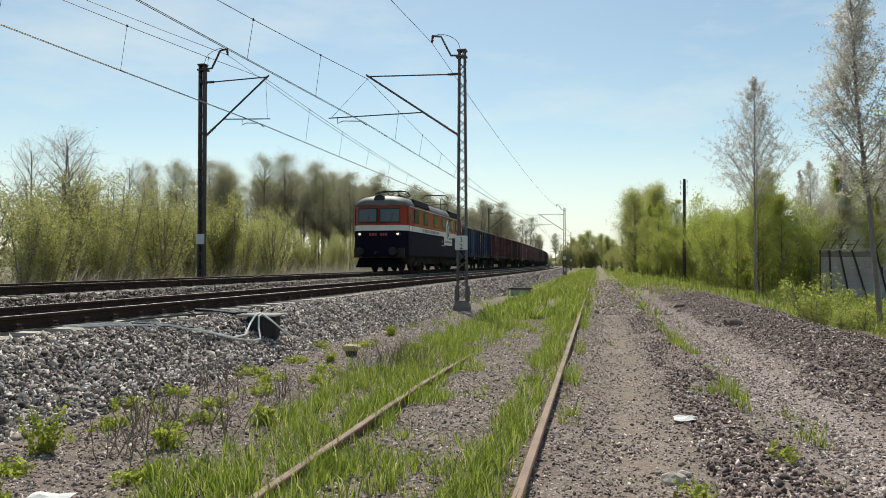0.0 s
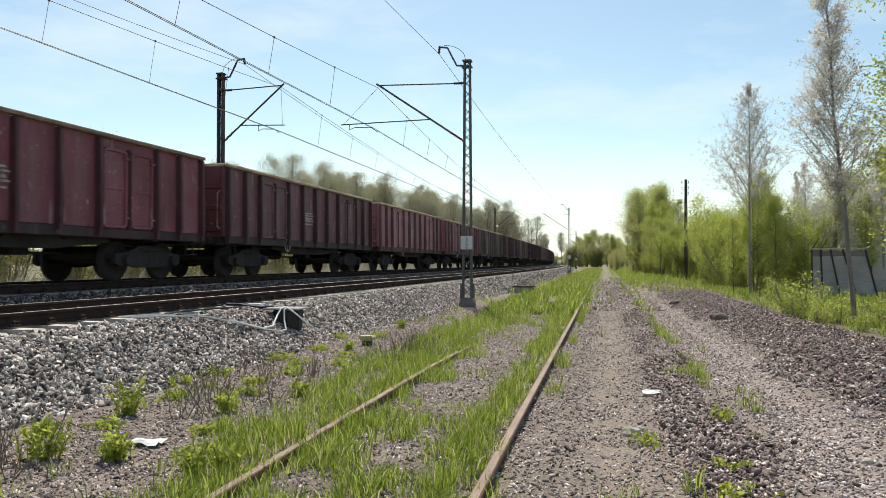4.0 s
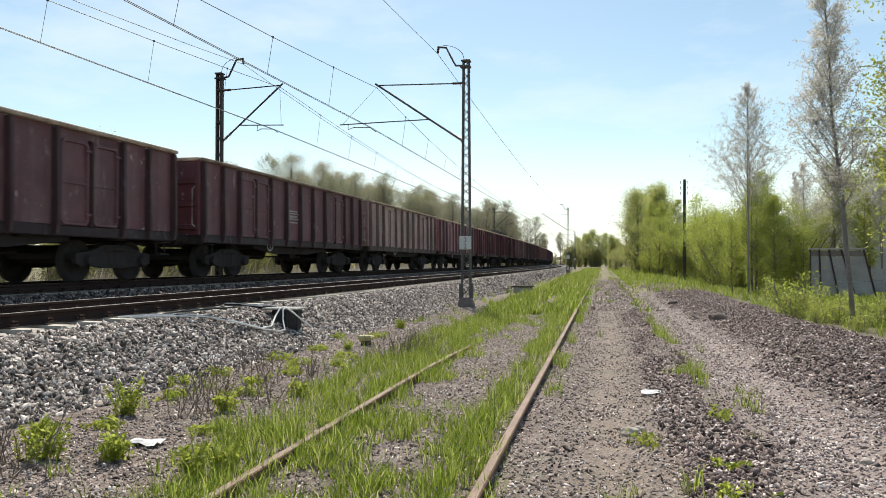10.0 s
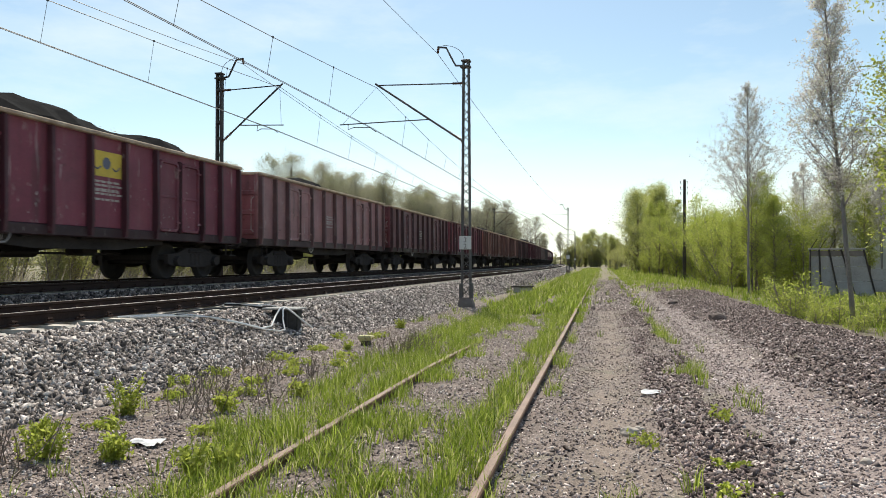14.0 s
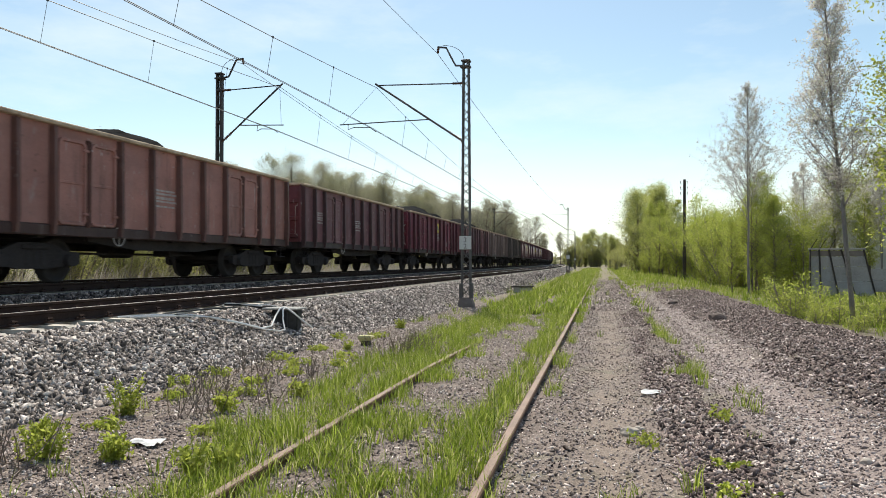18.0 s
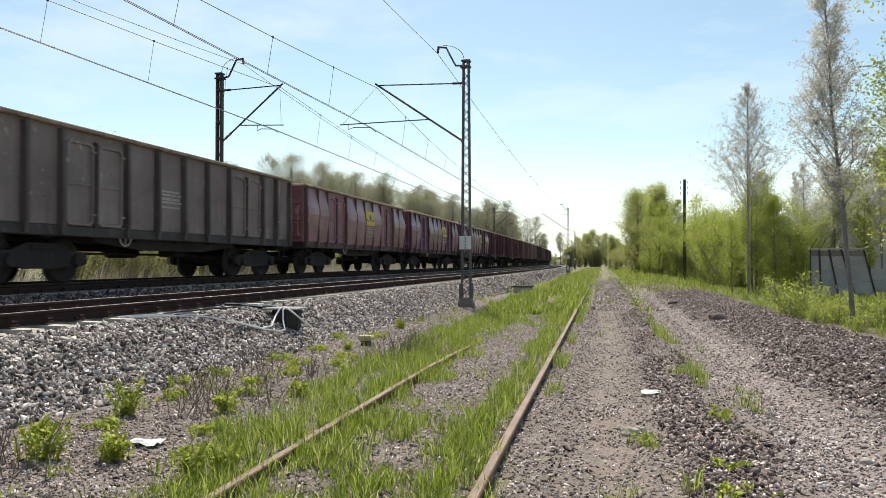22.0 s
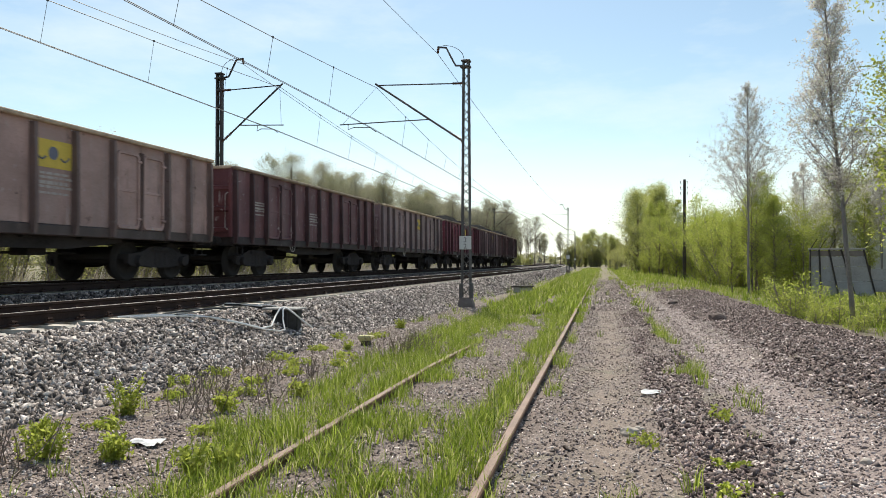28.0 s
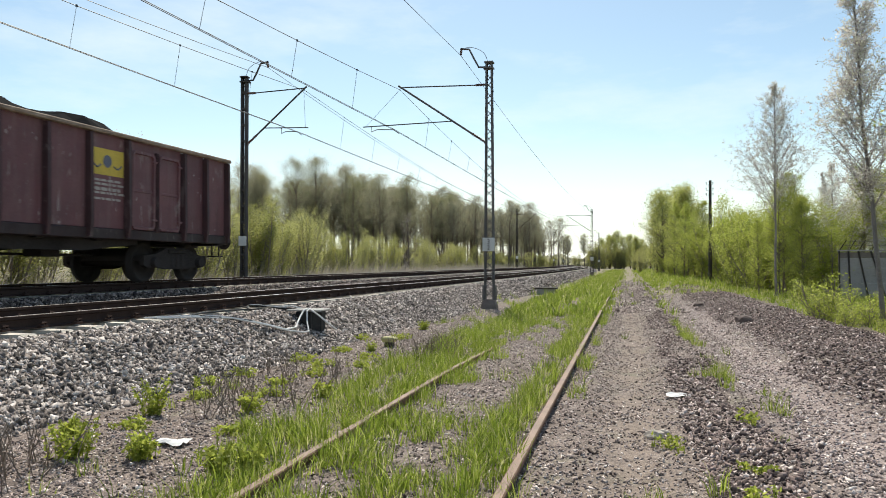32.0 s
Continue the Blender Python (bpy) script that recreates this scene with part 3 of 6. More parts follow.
def catenary_mast(at, side, laced, label, z0, top, tie, reg, z_tie, z_low, z_reg, group="overhead line masts", heading=0.0):
    """A mast with its cantilever: side -1 reaches to -x. Heights are absolute; at gives x, y."""
    x0, y0 = at
    ob = thing("catenary_mast", label, "catenary mast", group, at=Matrix.LocRotScale((x0, y0, 0), Euler((0, 0, -heading)), None))
    mat = M["mast"] if laced else M["mast_dark"]
    b = Build()
    if laced:
        lattice(b, 0.34, 0.22, z0 + 0.45, top, 0.30, 0.22, 0.05)
    else:
        for sx in (-1, 1):
            b.box((sx * 0.105, 0, (z0 + top) / 2), (0.03, 0.20, top - z0), None, 0.006)
            for sy in (-1, 1):
                b.box((sx * 0.085, sy * 0.095, (z0 + top) / 2), (0.05, 0.012, top - z0))
        z = z0 + 0.8
        while z < top:
            b.box((0, -0.10, z), (0.19, 0.012, 0.09))
            b.box((0, 0.10, z), (0.19, 0.012, 0.09))
            z += 0.62
    part("post", b, mat, ob)
    part("post_cap", Build().box((0, 0, top + 0.03), (0.30, 0.28, 0.06), None, 0.01).box((side * 0.02, 0, top - 0.16), (0.34, 0.30, 0.05)), mat, ob)
    if laced:
        f = Build().loft([[(sx * w, sy * w * 0.8, z) for sx, sy in ((-1, -1), (1, -1), (1, 1), (-1, 1))] for z, w in ((z0 - 0.4, 0.29), (z0 + 0.20, 0.25), (z0 + 0.40, 0.17))])
        part("footing", f, M["old_footing"], ob, "rough concrete footing")
        st = Build()
        for sx in (-1, 1):
            for sy in (-1, 1):
                st.box((sx * 0.17, sy * 0.11, z0 + 0.62), (0.10, 0.06, 0.5), None, 0.01)
        part("foot_splice", st, mat, ob)
    # the horn that carries the feeder
    part("horn", Build().path([(side * 0.10, 0, top - 0.12), (side * 0.36, 0, top - 0.10), (side * 0.52, 0, top + 0.2), (side * 0.68, 0, top + 0.52), (side * 0.98, 0, top + 0.56)], 0.035, 6), mat, ob)
    part("horn_strap", Build().path([(side * (0.05 + 0.75 * u), 0, top + 0.05 + 0.55 * math.sqrt(max(0, 1 - (1 - u) ** 2))) for u in [i / 10 for i in range(11)]], 0.010, 5), mat, ob)
    ib = Build()
    insulator(ib, (side * 0.95, 0, top + 0.54), (side * 0.98, 0, top + 0.34), 4, 0.05)
    part("feeder_insulator", ib, M["insulator"], ob)
    # tie, strut, registration tube and steady arm
    tip = (side * tie, 0, z_tie + 0.07)
    part("tie_rod", Build().tube((side * 0.45, 0, z_tie), tip, 0.022, n=6), mat, ob)
    t1 = Build()
    insulator(t1, (side * 0.12, 0, z_tie), (side * 0.47, 0, z_tie), 6, 0.055)
    part("tie_insulator", t1, M["insulator"], ob)
    lo, hi = Vector((side * 0.12, 0, z_low)), Vector((side * (tie + 0.12), 0, z_tie + 0.13))
    part("strut", Build().tube(lo.lerp(hi, 0.14), hi, 0.034, n=8), mat, ob)
    t2 = Build()
    insulator(t2, lo, lo.lerp(hi, 0.16), 7, 0.06)
    part("strut_insulator", t2, M["insulator"], ob)
    part("registration_tube", Build().tube((side * reg[0], 0, z_reg + 0.04), (side * reg[1], 0, z_reg - 0.02), 0.020, n=6)
         .tube((side * (reg[0] + 0.05), 0, z_reg + 0.03), lo.lerp(hi, max(0.05, (reg[0] + 0.05 - 0.12) / tie)), 0.012, n=5), mat, ob)
    x1, x2 = reg[2], reg[3]
    part("steady_arm", Build().path([(side * x1, 0, z_reg), (side * x1, 0, z_reg - 0.20), (side * (x1 + (x2 - x1) * 0.2), 0, z_reg - 0.13), (side * (x1 + (x2 - x1) * 0.8), 0, z_reg - 0.16), (side * x2, 0, z_reg - 0.30)], 0.016, 5), mat, ob)
    part("stay_wire", Build().tube(tip, (side * (reg[1] - 0.1 if abs(reg[1]) > tie else reg[1]), 0, z_reg), 0.006, n=4), M["wire"], ob)
    return ob


A_S, STEP = 25.2, 71.0
near_masts, far_masts = [], []
for k in range(-1, 5):
    s = A_S + STEP * k
    x, y, a = on_track(s, 7.08)
    g0 = -0.19 if k < 1 else 0.0
    m = catenary_mast((x, y), -1, True, "grey lattice catenary mast with a number plate on a concrete footing" if k == 0 else "grey lattice catenary mast beside the near track",
                      g0, 8.06, 3.05, (1.25, 4.45, 4.15, 3.15), 7.36, 5.42, 6.15, heading=a)
    near_masts.append((s, 7.08))
    if k >= 0:
        pl = part("number_plate", Build().box((0, -0.17, 2.02), (0.40, 0.02, 0.44), None, 0.005), M["plate"], m, "white plate with black numerals three and two")
        if k == 0:
            for ch, z in (("3", 2.035), ("2", 1.83)):
                cu = bpy.data.curves.new("numeral", "FONT")
                cu.body, cu.size, cu.align_x = ch, 0.23, "CENTER"
                tmp = bpy.data.objects.new("numeral", cu)
                me = bpy.data.meshes.new_from_object(tmp)
                me.materials.append(M["black"])
                bpy.data.objects.remove(tmp)
                nm = new("numeral", me)
                nm.parent = pl
                nm.matrix_basis = pose(0.0, -0.184, z, 90, 0, 0)
    s2 = s + (1.4 if k < 1 else 4.0)
    x, y, a = on_track(s2, -2.72)
    m = catenary_mast((x, y), 1, False, "dark tarred catenary mast of two channels beside the far track", 0.3, 8.5, 2.45, (0.85, 2.62, 1.55, 2.38), 7.90, 5.95, 6.5, heading=a)
    part("number_plate", Build().box((0, -0.12, 2.25), (0.32, 0.02, 0.36), None, 0.005), M["plate"], m, "weathered pale plate")
    far_masts.append((s2, -2.72))


def overhead_line(name, label, supports, off_c, off_m, zc, zm, sag, feeder=None):
    """Contact wire, messenger with its sag, droppers; or a plain feeder."""
    ob = thing(name, label, "overhead wire")
    for (s1, _), (s2, _) in zip(supports, supports[1:]):
        pts_c, pts_m = [], []
        for i in range(19):
            u = i / 18
            s = s1 + (s2 - s1) * u
            (xa, ya, _), (xb, yb, _) = on_track(s1, 0), on_track(s2, 0)
            ax, ay, a1 = on_track(s1, off_c)
            bx, by, a2 = on_track(s2, off_c)
            pts_c.append((ax + (bx - ax) * u, ay + (by - ay) * u, zc - 0.05 * 4 * u * (1 - u)))
            ax, ay, a1 = on_track(s1, off_m)
            bx, by, a2 = on_track(s2, off_m)
            pts_m.append((ax + (bx - ax) * u, ay + (by - ay) * u, zm - sag * 4 * u * (1 - u)))
        if feeder is None:
            for dx in (0, 0.05):
                part("contact_wire", Build().path([(x + dx, y, z) for x, y, z in pts_c], 0.009, 4), M["wire"], ob)
        part("messenger_wire" if feeder is None else "feeder_wire", Build().path(pts_m, 0.010, 4), M["wire"], ob)
        if feeder is None and s1 < 200:
            for i in range(1, 18):
                part("dropper", Build().tube(pts_c[i], pts_m[i], 0.0065, n=4, caps=False).box(pts_m[i], (0.03, 0.05, 0.05)), M["wire"], ob)
    return ob


overhead_line("overhead_line_near", "thin overhead line above the near track", near_masts, GAP - 0.1, 3.95, 5.95, 7.36, 1.35)
overhead_line("overhead_line_far", "thin overhead line above the far track", far_masts, -0.40, -0.22, 6.28, 7.88, 1.22)
overhead_line("feeder_near", "single bare feeder wire on the mast horns", near_masts, 0, 6.10, 0, 8.40, 0.55, True)
overhead_line("feeder_far", "single bare feeder wire on the mast horns", far_masts, 0, -1.74, 0, 8.84, 1.4, True)

# ---- the train: local y runs towards the rear, x towards the near side, z up from the rail ----
WAG_L, BODY = 14.04, 12.80
R_WHEEL = 0.46


def wheel_build(r, half=0.7525):
    """A wheelset: axle, two disc wheels with flange and tread."""
    b = Build()
    b.tube((-1.0, 0, 0), (1.0, 0, 0), 0.085, n=10)
    for sx in (-1, 1):
        c = sx * half
        prof = [(-0.07, r + 0.03), (-0.045, r + 0.03), (-0.035, r), (0.065, r - 0.006), (0.065, r - 0.07), (0.02, r - 0.09), (0.015, 0.2), (0.075, 0.17), (0.075, 0.09)]
        rings = []
        for dx, rr in prof:
            rings.append([(c + sx * dx, rr * math.cos(2 * math.pi * i / 24), rr * math.sin(2 * math.pi * i / 24)) for i in range(24)])
        b.loft(rings, closed=True, caps=False)
    return b


def bogie_build(base=1.8):
    """A cast side frame each side with axle boxes, spring nests and a bolster."""
    b = Build()
    h = base / 2
    for sx in (-1, 1):
        x = sx * 1.03
        out = [(-h - 0.36, 0.40), (-h - 0.36, 0.62), (-h + 0.10, 0.66), (-0.42, 0.80), (0.42, 0.80), (h - 0.10, 0.66), (h + 0.36, 0.62), (h + 0.36, 0.40), (h + 0.22, 0.34), (h - 0.24, 0.34),
               (0.40, 0.30), (-0.40, 0.30), (-h + 0.24, 0.34), (-h - 0.22, 0.34)]
        b.plate((x - 0.06, out), 0.12, 0)
        for y in (-h, h):
            b.tube((x + sx * 0.02, y, R_WHEEL), (x + sx * 0.17, y, R_WHEEL), 0.14, 0.12, 12)
        for y in (-0.2, 0, 0.2):
            b.tube((x, y, 0.36), (x, y, 0.64), 0.085, n=10)
        b.box((x, 0, 0.72), (0.2, 0.7, 0.1), None, 0.02)
    b.box((0, 0, 0.70), (2.1, 0.42, 0.22), None, 0.03)
    for y in (-h - 0.3, h + 0.3):
        b.box((0, y, 0.55), (2.0, 0.08, 0.12))
    return b


# bays along a wagon side: end panels, two pairs of doors, plain panels between
BAYS = [-6.40, -5.30, -4.35, -2.30, -1.13, 0.0, 1.13, 2.30, 4.35, 5.30, 6.40]
PLAIN, DOORS = (0, 1, 3, 4, 5, 6, 8, 9), (2, 7)
TOP, SILL = 3.13, 1.14


def wagon_meshes():
    d = {}
    P = M["paint"]
    d["panel"] = {}
    d["bulge"] = {}
    for i in PLAIN:
        w = BAYS[i + 1] - BAYS[i]
        zs = [SILL + 0.03 + (TOP - SILL - 0.08) * k / 8 for k in range(9)]
        arc = [(0.01 + 0.17 * min(1.0, (TOP - z) / 0.85) * (1.0 if z > 2.2 else 0.45 + 0.55 * (z - SILL) / (2.2 - SILL)), z) for z in zs]
        d["bulge"][i] = Build().loft([[(x, y, z) for x, z in arc] + [(x - 0.02, y, z) for x, z in reversed(arc)] for y in (-w / 2 + 0.05, w / 2 - 0.05)]).mesh("side_panel", M["gloss_paint"])
        b = Build().box((0, 0, (TOP + SILL) / 2), (0.02, w - 0.05, TOP - SILL - 0.05), None, 0.006)
        d["panel"][i] = b.mesh("side_panel", P)
    leaf = Build().box((0, 0, 2.03), (0.03, 0.82, 1.74), None, 0.010)

    def hoop(dy, dz, r):
        """A rounded oblong, counter-clockwise."""
        out = []
        for cy, cz, a0 in ((dy - r, dz - r, 0), (-dy + r, dz - r, 90), (-dy + r, -dz + r, 180), (dy - r, -dz + r, 270)):
            out += [(cy + r * math.cos(radians(a0 + 22.5 * k)), cz + r * math.sin(radians(a0 + 22.5 * k))) for k in range(5)]
        return out
    leaf.loft([[(x, y, 2.03 + z) for y, z in hoop(dy, dz, r)] for x, dy, dz, r in ((0.012, 0.41, 0.865, 0.13), (0.060, 0.40, 0.855, 0.12), (0.060, 0.345, 0.80, 0.09), (0.014, 0.330, 0.785, 0.08))], caps=False)
    leaf.box((0.026, 0, 2.02), (0.030, 0.66, 0.06), None, 0.008)
    for z in (1.4, 2.7):
        leaf.box((0.07, 0.36, z), (0.04, 0.16, 0.05), None, 0.008)
    d["leaf"] = leaf.mesh("door_leaf", P)
    d["lintel"] = Build().box((-0.012, 0, 3.0), (0.02, 1.98, 0.24), None, 0.004).mesh("door_lintel", P)
    rib = Build().loft([[(-0.02, -0.062, z), (dx, -0.042, z), (dx, 0.042, z), (-0.02, 0.062, z)] for z, dx in ((0.98, 0.12), (1.3, 0.155), (3.06, 0.125))])
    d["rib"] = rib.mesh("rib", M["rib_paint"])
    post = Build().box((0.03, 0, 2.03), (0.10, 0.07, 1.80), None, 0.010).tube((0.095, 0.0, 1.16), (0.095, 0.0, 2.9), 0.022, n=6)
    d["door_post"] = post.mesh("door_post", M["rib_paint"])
    d["top"] = Build().box((0.03, 0, 0), (0.20, BODY + 0.06, 0.085), None, 0.018).mesh("top_rail", M["top_dust"])
    d["topend"] = Build().box((0, 0, 0), (2.62, 0.15, 0.085), None, 0.018).mesh("end_top_rail", M["top_dust"])
    sb = Build().box((0, 0, 1.05), (0.11, BODY, 0.22), None, 0.02)
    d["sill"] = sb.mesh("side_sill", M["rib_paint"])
    e = Build().box((0, 0, (TOP + SILL) / 2), (2.62, 0.03, TOP - SILL))
    d["end"] = e.mesh("end_wall", P)
    d["end_rib"] = Build().loft([[(x, 0, -0.09), (x, 0.07, -0.05), (x, 0.07, 0.05), (x, 0, 0.09)] for x in (-1.3, 1.3)]).mesh("end_rib", P)
    d["end_post"] = Build().box((0, 0.04, (TOP + SILL) / 2), (0.11, 0.09, TOP - SILL), None, 0.015).mesh("end_post", P)
    d["floor"] = Build().box((0, 0, 1.20), (2.6, BODY - 0.1, 0.06)).mesh("floor_deck", M["under"])
    u = Build()
    for x in (-0.35, 0.35):
        u.box((x, 0, 1.0), (0.14, BODY + 0.1, 0.30), None, 0.02)
    for y in (-6.25, -4.5, -1.6, 0, 1.6, 4.5, 6.25):
        u.box((0, y, 1.02), (2.5, 0.22, 0.24), None, 0.02)
    for sx in (-1, 1):
        u.loft([[(sx * 1.0, y, z), (sx * 1.1, y, z), (sx * 1.1, y, 1.0), (sx * 1.0, y, 1.0)] for y, z in ((-3.0, 0.86), (-1.3, 0.70), (1.3, 0.70), (3.0, 0.86))])
    d["underframe"] = u.mesh("underframe", M["under"])
    g = Build().tube((-0.2, -0.8, 0.72), (-0.2, 0.2, 0.72), 0.19, n=12)
    g.box((0.45, 0.9, 0.74), (0.5, 0.5, 0.34), None, 0.03).tube((0.2, -2.6, 0.62), (0.2, 2.6, 0.62), 0.03, n=6)
    d["gear"] = g.mesh("brake_gear", M["under"])
    d["bogie"] = bogie_build().mesh("bogie", M["under"])
    d["wheelset"] = wheel_build(R_WHEEL).mesh("wheelset", M["wheel"], True)
    bf = Build().tube((0, 0, 0), (0, 0.30, 0), 0.12, n=12).tube((0, 0.28, 0), (0, 0.50, 0), 0.085, n=12)
    rings = [[(r * math.cos(2 * math.pi * i / 16), y, r * math.sin(2 * math.pi * i / 16)) for i in range(16)] for y, r in ((0.50, 0.20), (0.55, 0.22), (0.575, 0.19))]
    d["buffer"] = bf.loft(rings).mesh("buffer", M["under"])
    hk = Build().tube((0, 0.0, 1.03), (0, 0.35, 1.03), 0.05, n=8).path([(0, 0.3, 1.03), (0, 0.52, 1.0), (0, 0.60, 0.90)], 0.04, 6)
    d["hook"] = hk.mesh("coupling", M["under"])
    d["handrail"] = Build().path([(0, 0, 1.35), (0.07, 0.03, 1.42), (0.07, 0.03, 2.35), (0, 0, 2.42)], 0.016, 6).mesh("handrail", M["white"])
    s = Build().box((0, 0, 0.62), (0.26, 0.34, 0.03)).box((0, -0.16, 0.82), (0.03, 0.03, 0.42)).box((0, 0.16, 0.82), (0.03, 0.03, 0.42)).box((0, 0, 0.90), (0.20, 0.30, 0.02))
    d["step"] = s.mesh("footstep", M["under"])
    ring = Build()
    rr = [(0.02, 0.20 * math.cos(a), 0.98 + 0.20 * math.sin(a)) for a in [2 * math.pi * i / 20 for i in range(21)]]
    ring.path(rr, 0.014, 5)
    for a in (0, 1.57, 3.14, 4.71):
        ring.tube((0.02, 0, 0.98), (0.02, 0.2 * math.cos(a), 0.98 + 0.2 * math.sin(a)), 0.010, n=4)
    d["brake_wheel"] = ring.mesh("brake_wheel", M["white"])
    d["sheet"] = Build().box((0, 0, 2.58), (0.006, 1.02, 0.54)).mesh("yellow_sheet", M["yellow"])
    mk = Build().tube((0, 0, 2.60), (0.004, 0, 2.60), 0.13, n=16)
    for sy in (-1, 1):
        mk.path([(0.003, sy * (0.20 + 0.06 * i), 2.52 - 0.06 * math.sin(i * 0.9)) for i in range(5)], 0.018, 4)
    d["mark"] = mk.mesh("mark", M["blue_mark"])
    t = Build()
    rnd = random.Random(5)
    for k, z in enumerate((2.18, 2.10, 2.00, 1.92, 1.80)):
        y = -0.42
        while y < 0.30:
            w = rnd.uniform(0.06, 0.2)
            t.box((0, y + w / 2, z), (0.004, w, 0.045 if k != 2 else 0.065))
            y += w + 0.035
    d["lettering"] = t.mesh("lettering", M["white"])
    v = Build()
    nx, ny = 9, 34
    grid = []
    for j in range(ny):
        for i in range(nx):
            fx, fy = i / (nx - 1) * 2 - 1, j / (ny - 1) * 2 - 1
            h = 2.82 + 0.98 * (1 - abs(fx) ** 2.5) * (1 - abs(fy) ** 5) * (0.86 + 0.14 * math.cos(fy * 7.5 + 0.6)) + 0.12 * noise.noise((fx * 3, fy * 14, 2))
            grid.append((fx * 1.24, fy * 6.2, h))
    v.add(grid, [(j * nx + i, j * nx + i + 1, (j + 1) * nx + i + 1, (j + 1) * nx + i) for j in range(ny - 1) for i in range(nx - 1)])
    d["coal"] = v.mesh("coal_load", M["coal"])
    return d


WM = wagon_meshes()
PAINTED = ("side_panel", "door_leaf", "door_post", "door_lintel", "rib", "side_sill", "end_wall", "end_rib", "end_post")


def open_wagon(name="coal_wagon"):
    """An open bogie wagon for coal, in its parts."""
    ob = thing(name, "", "freight wagon", "open wagons of the train")
    for sx, turn in ((1, 0), (-1, 180)):
        side = pose(sx * 1.30, 0, 0, 0, 0, turn)
        for i, me in WM["panel"].items():
            part("side_panel", me, None, ob, at=side @ Matrix.Translation((0, (BAYS[i] + BAYS[i + 1]) / 2, 0)))
        for i in DOORS:
            c = (BAYS[i] + BAYS[i + 1]) / 2
            part("door_post", WM["door_post"], None, ob, at=side @ Matrix.Translation((0, c, 0)))
            for dy in (-0.475, 0.475):
                part("door_leaf", WM["leaf"], None, ob, at=side @ Matrix.Translation((0.015, c + dy, 0)))
            part("door_lintel", WM["lintel"], None, ob, at=side @ Matrix.Translation((0.01, c, 0)))
        for y in BAYS:
            yy = max(-6.32, min(6.32, y))
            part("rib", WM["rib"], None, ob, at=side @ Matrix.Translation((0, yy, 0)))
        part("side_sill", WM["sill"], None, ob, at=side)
        part("top_rail", WM["top"], None, ob, at=side @ Matrix.Translation((0.0, 0, TOP)))
        part("brake_wheel", WM["brake_wheel"], None, ob, at=side @ Matrix.Translation((0.02, -2.3, 0)))
        for y in (-5.9, 5.9):
            part("footstep", WM["step"], None, ob, at=side @ Matrix.Translation((-0.02, y, 0)))
    for e, turn in ((1, 0), (-1, 180)):
        end = pose(0, e * 6.40, 0, 0, 0, turn)
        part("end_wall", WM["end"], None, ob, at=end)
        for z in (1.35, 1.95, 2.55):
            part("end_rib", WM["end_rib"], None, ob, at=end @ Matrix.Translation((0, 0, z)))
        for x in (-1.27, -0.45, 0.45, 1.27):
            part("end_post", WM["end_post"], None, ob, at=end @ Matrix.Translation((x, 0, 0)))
        part("end_top_rail", WM["topend"], None, ob, at=end @ Matrix.Translation((0, 0.02, TOP + 0.004)))
        for x in (-0.875, 0.875):
            part("buffer", WM["buffer"], None, ob, at=end @ Matrix.Translation((x, 0.04, 1.04)))
        for x in (-1.2, 1.2):
            part("handrail", WM["handrail"], None, ob, at=end @ Matrix.Translation((x, 0.06, 0)))
        part("coupling", WM["hook"], None, ob, at=end)
        bg = part("bogie", WM["bogie"], None, ob, at=pose(0, e * 4.5, 0))
        for y in (-0.9, 0.9):
            part("wheelset", WM["wheelset"], None, bg, at=(0, y, R_WHEEL))
    part("floor_deck", WM["floor"], None, ob)
    part("underframe", WM["underframe"], None, ob)
    part("brake_gear", WM["gear"], None, ob)
    return ob


# red, green, blue and how dusty
RED, MAROON, BROWN, PINK = (0.085, 0.021, 0.029, 0.35), (0.060, 0.022, 0.026, 0.40), (0.085, 0.045, 0.045, 0.45), (0.145, 0.070, 0.073, 0.65)
GREY, BLUE, BRIGHT, ROSE, TAN = (0.150, 0.100, 0.098, 0.7), (0.010, 0.024, 0.062, 0.25), (0.078, 0.014, 0.025, 0.18), (0.140, 0.066, 0.072, 0.50), (0.185, 0.130, 0.120, 0.8)
PLUM, WINE = (0.110, 0.062, 0.067, 0.5), (0.068, 0.023, 0.040, 0.15)
DUSTY, DULL = (0.115, 0.085, 0.078, 0.7), (0.105, 0.046, 0.052, 0.4)
RUST, SOOT, MAUVE, SAND = (0.145, 0.064, 0.052, 0.45), (0.085, 0.066, 0.060, 0.6), (0.130, 0.088, 0.090, 0.6), (0.180, 0.118, 0.106, 0.75)
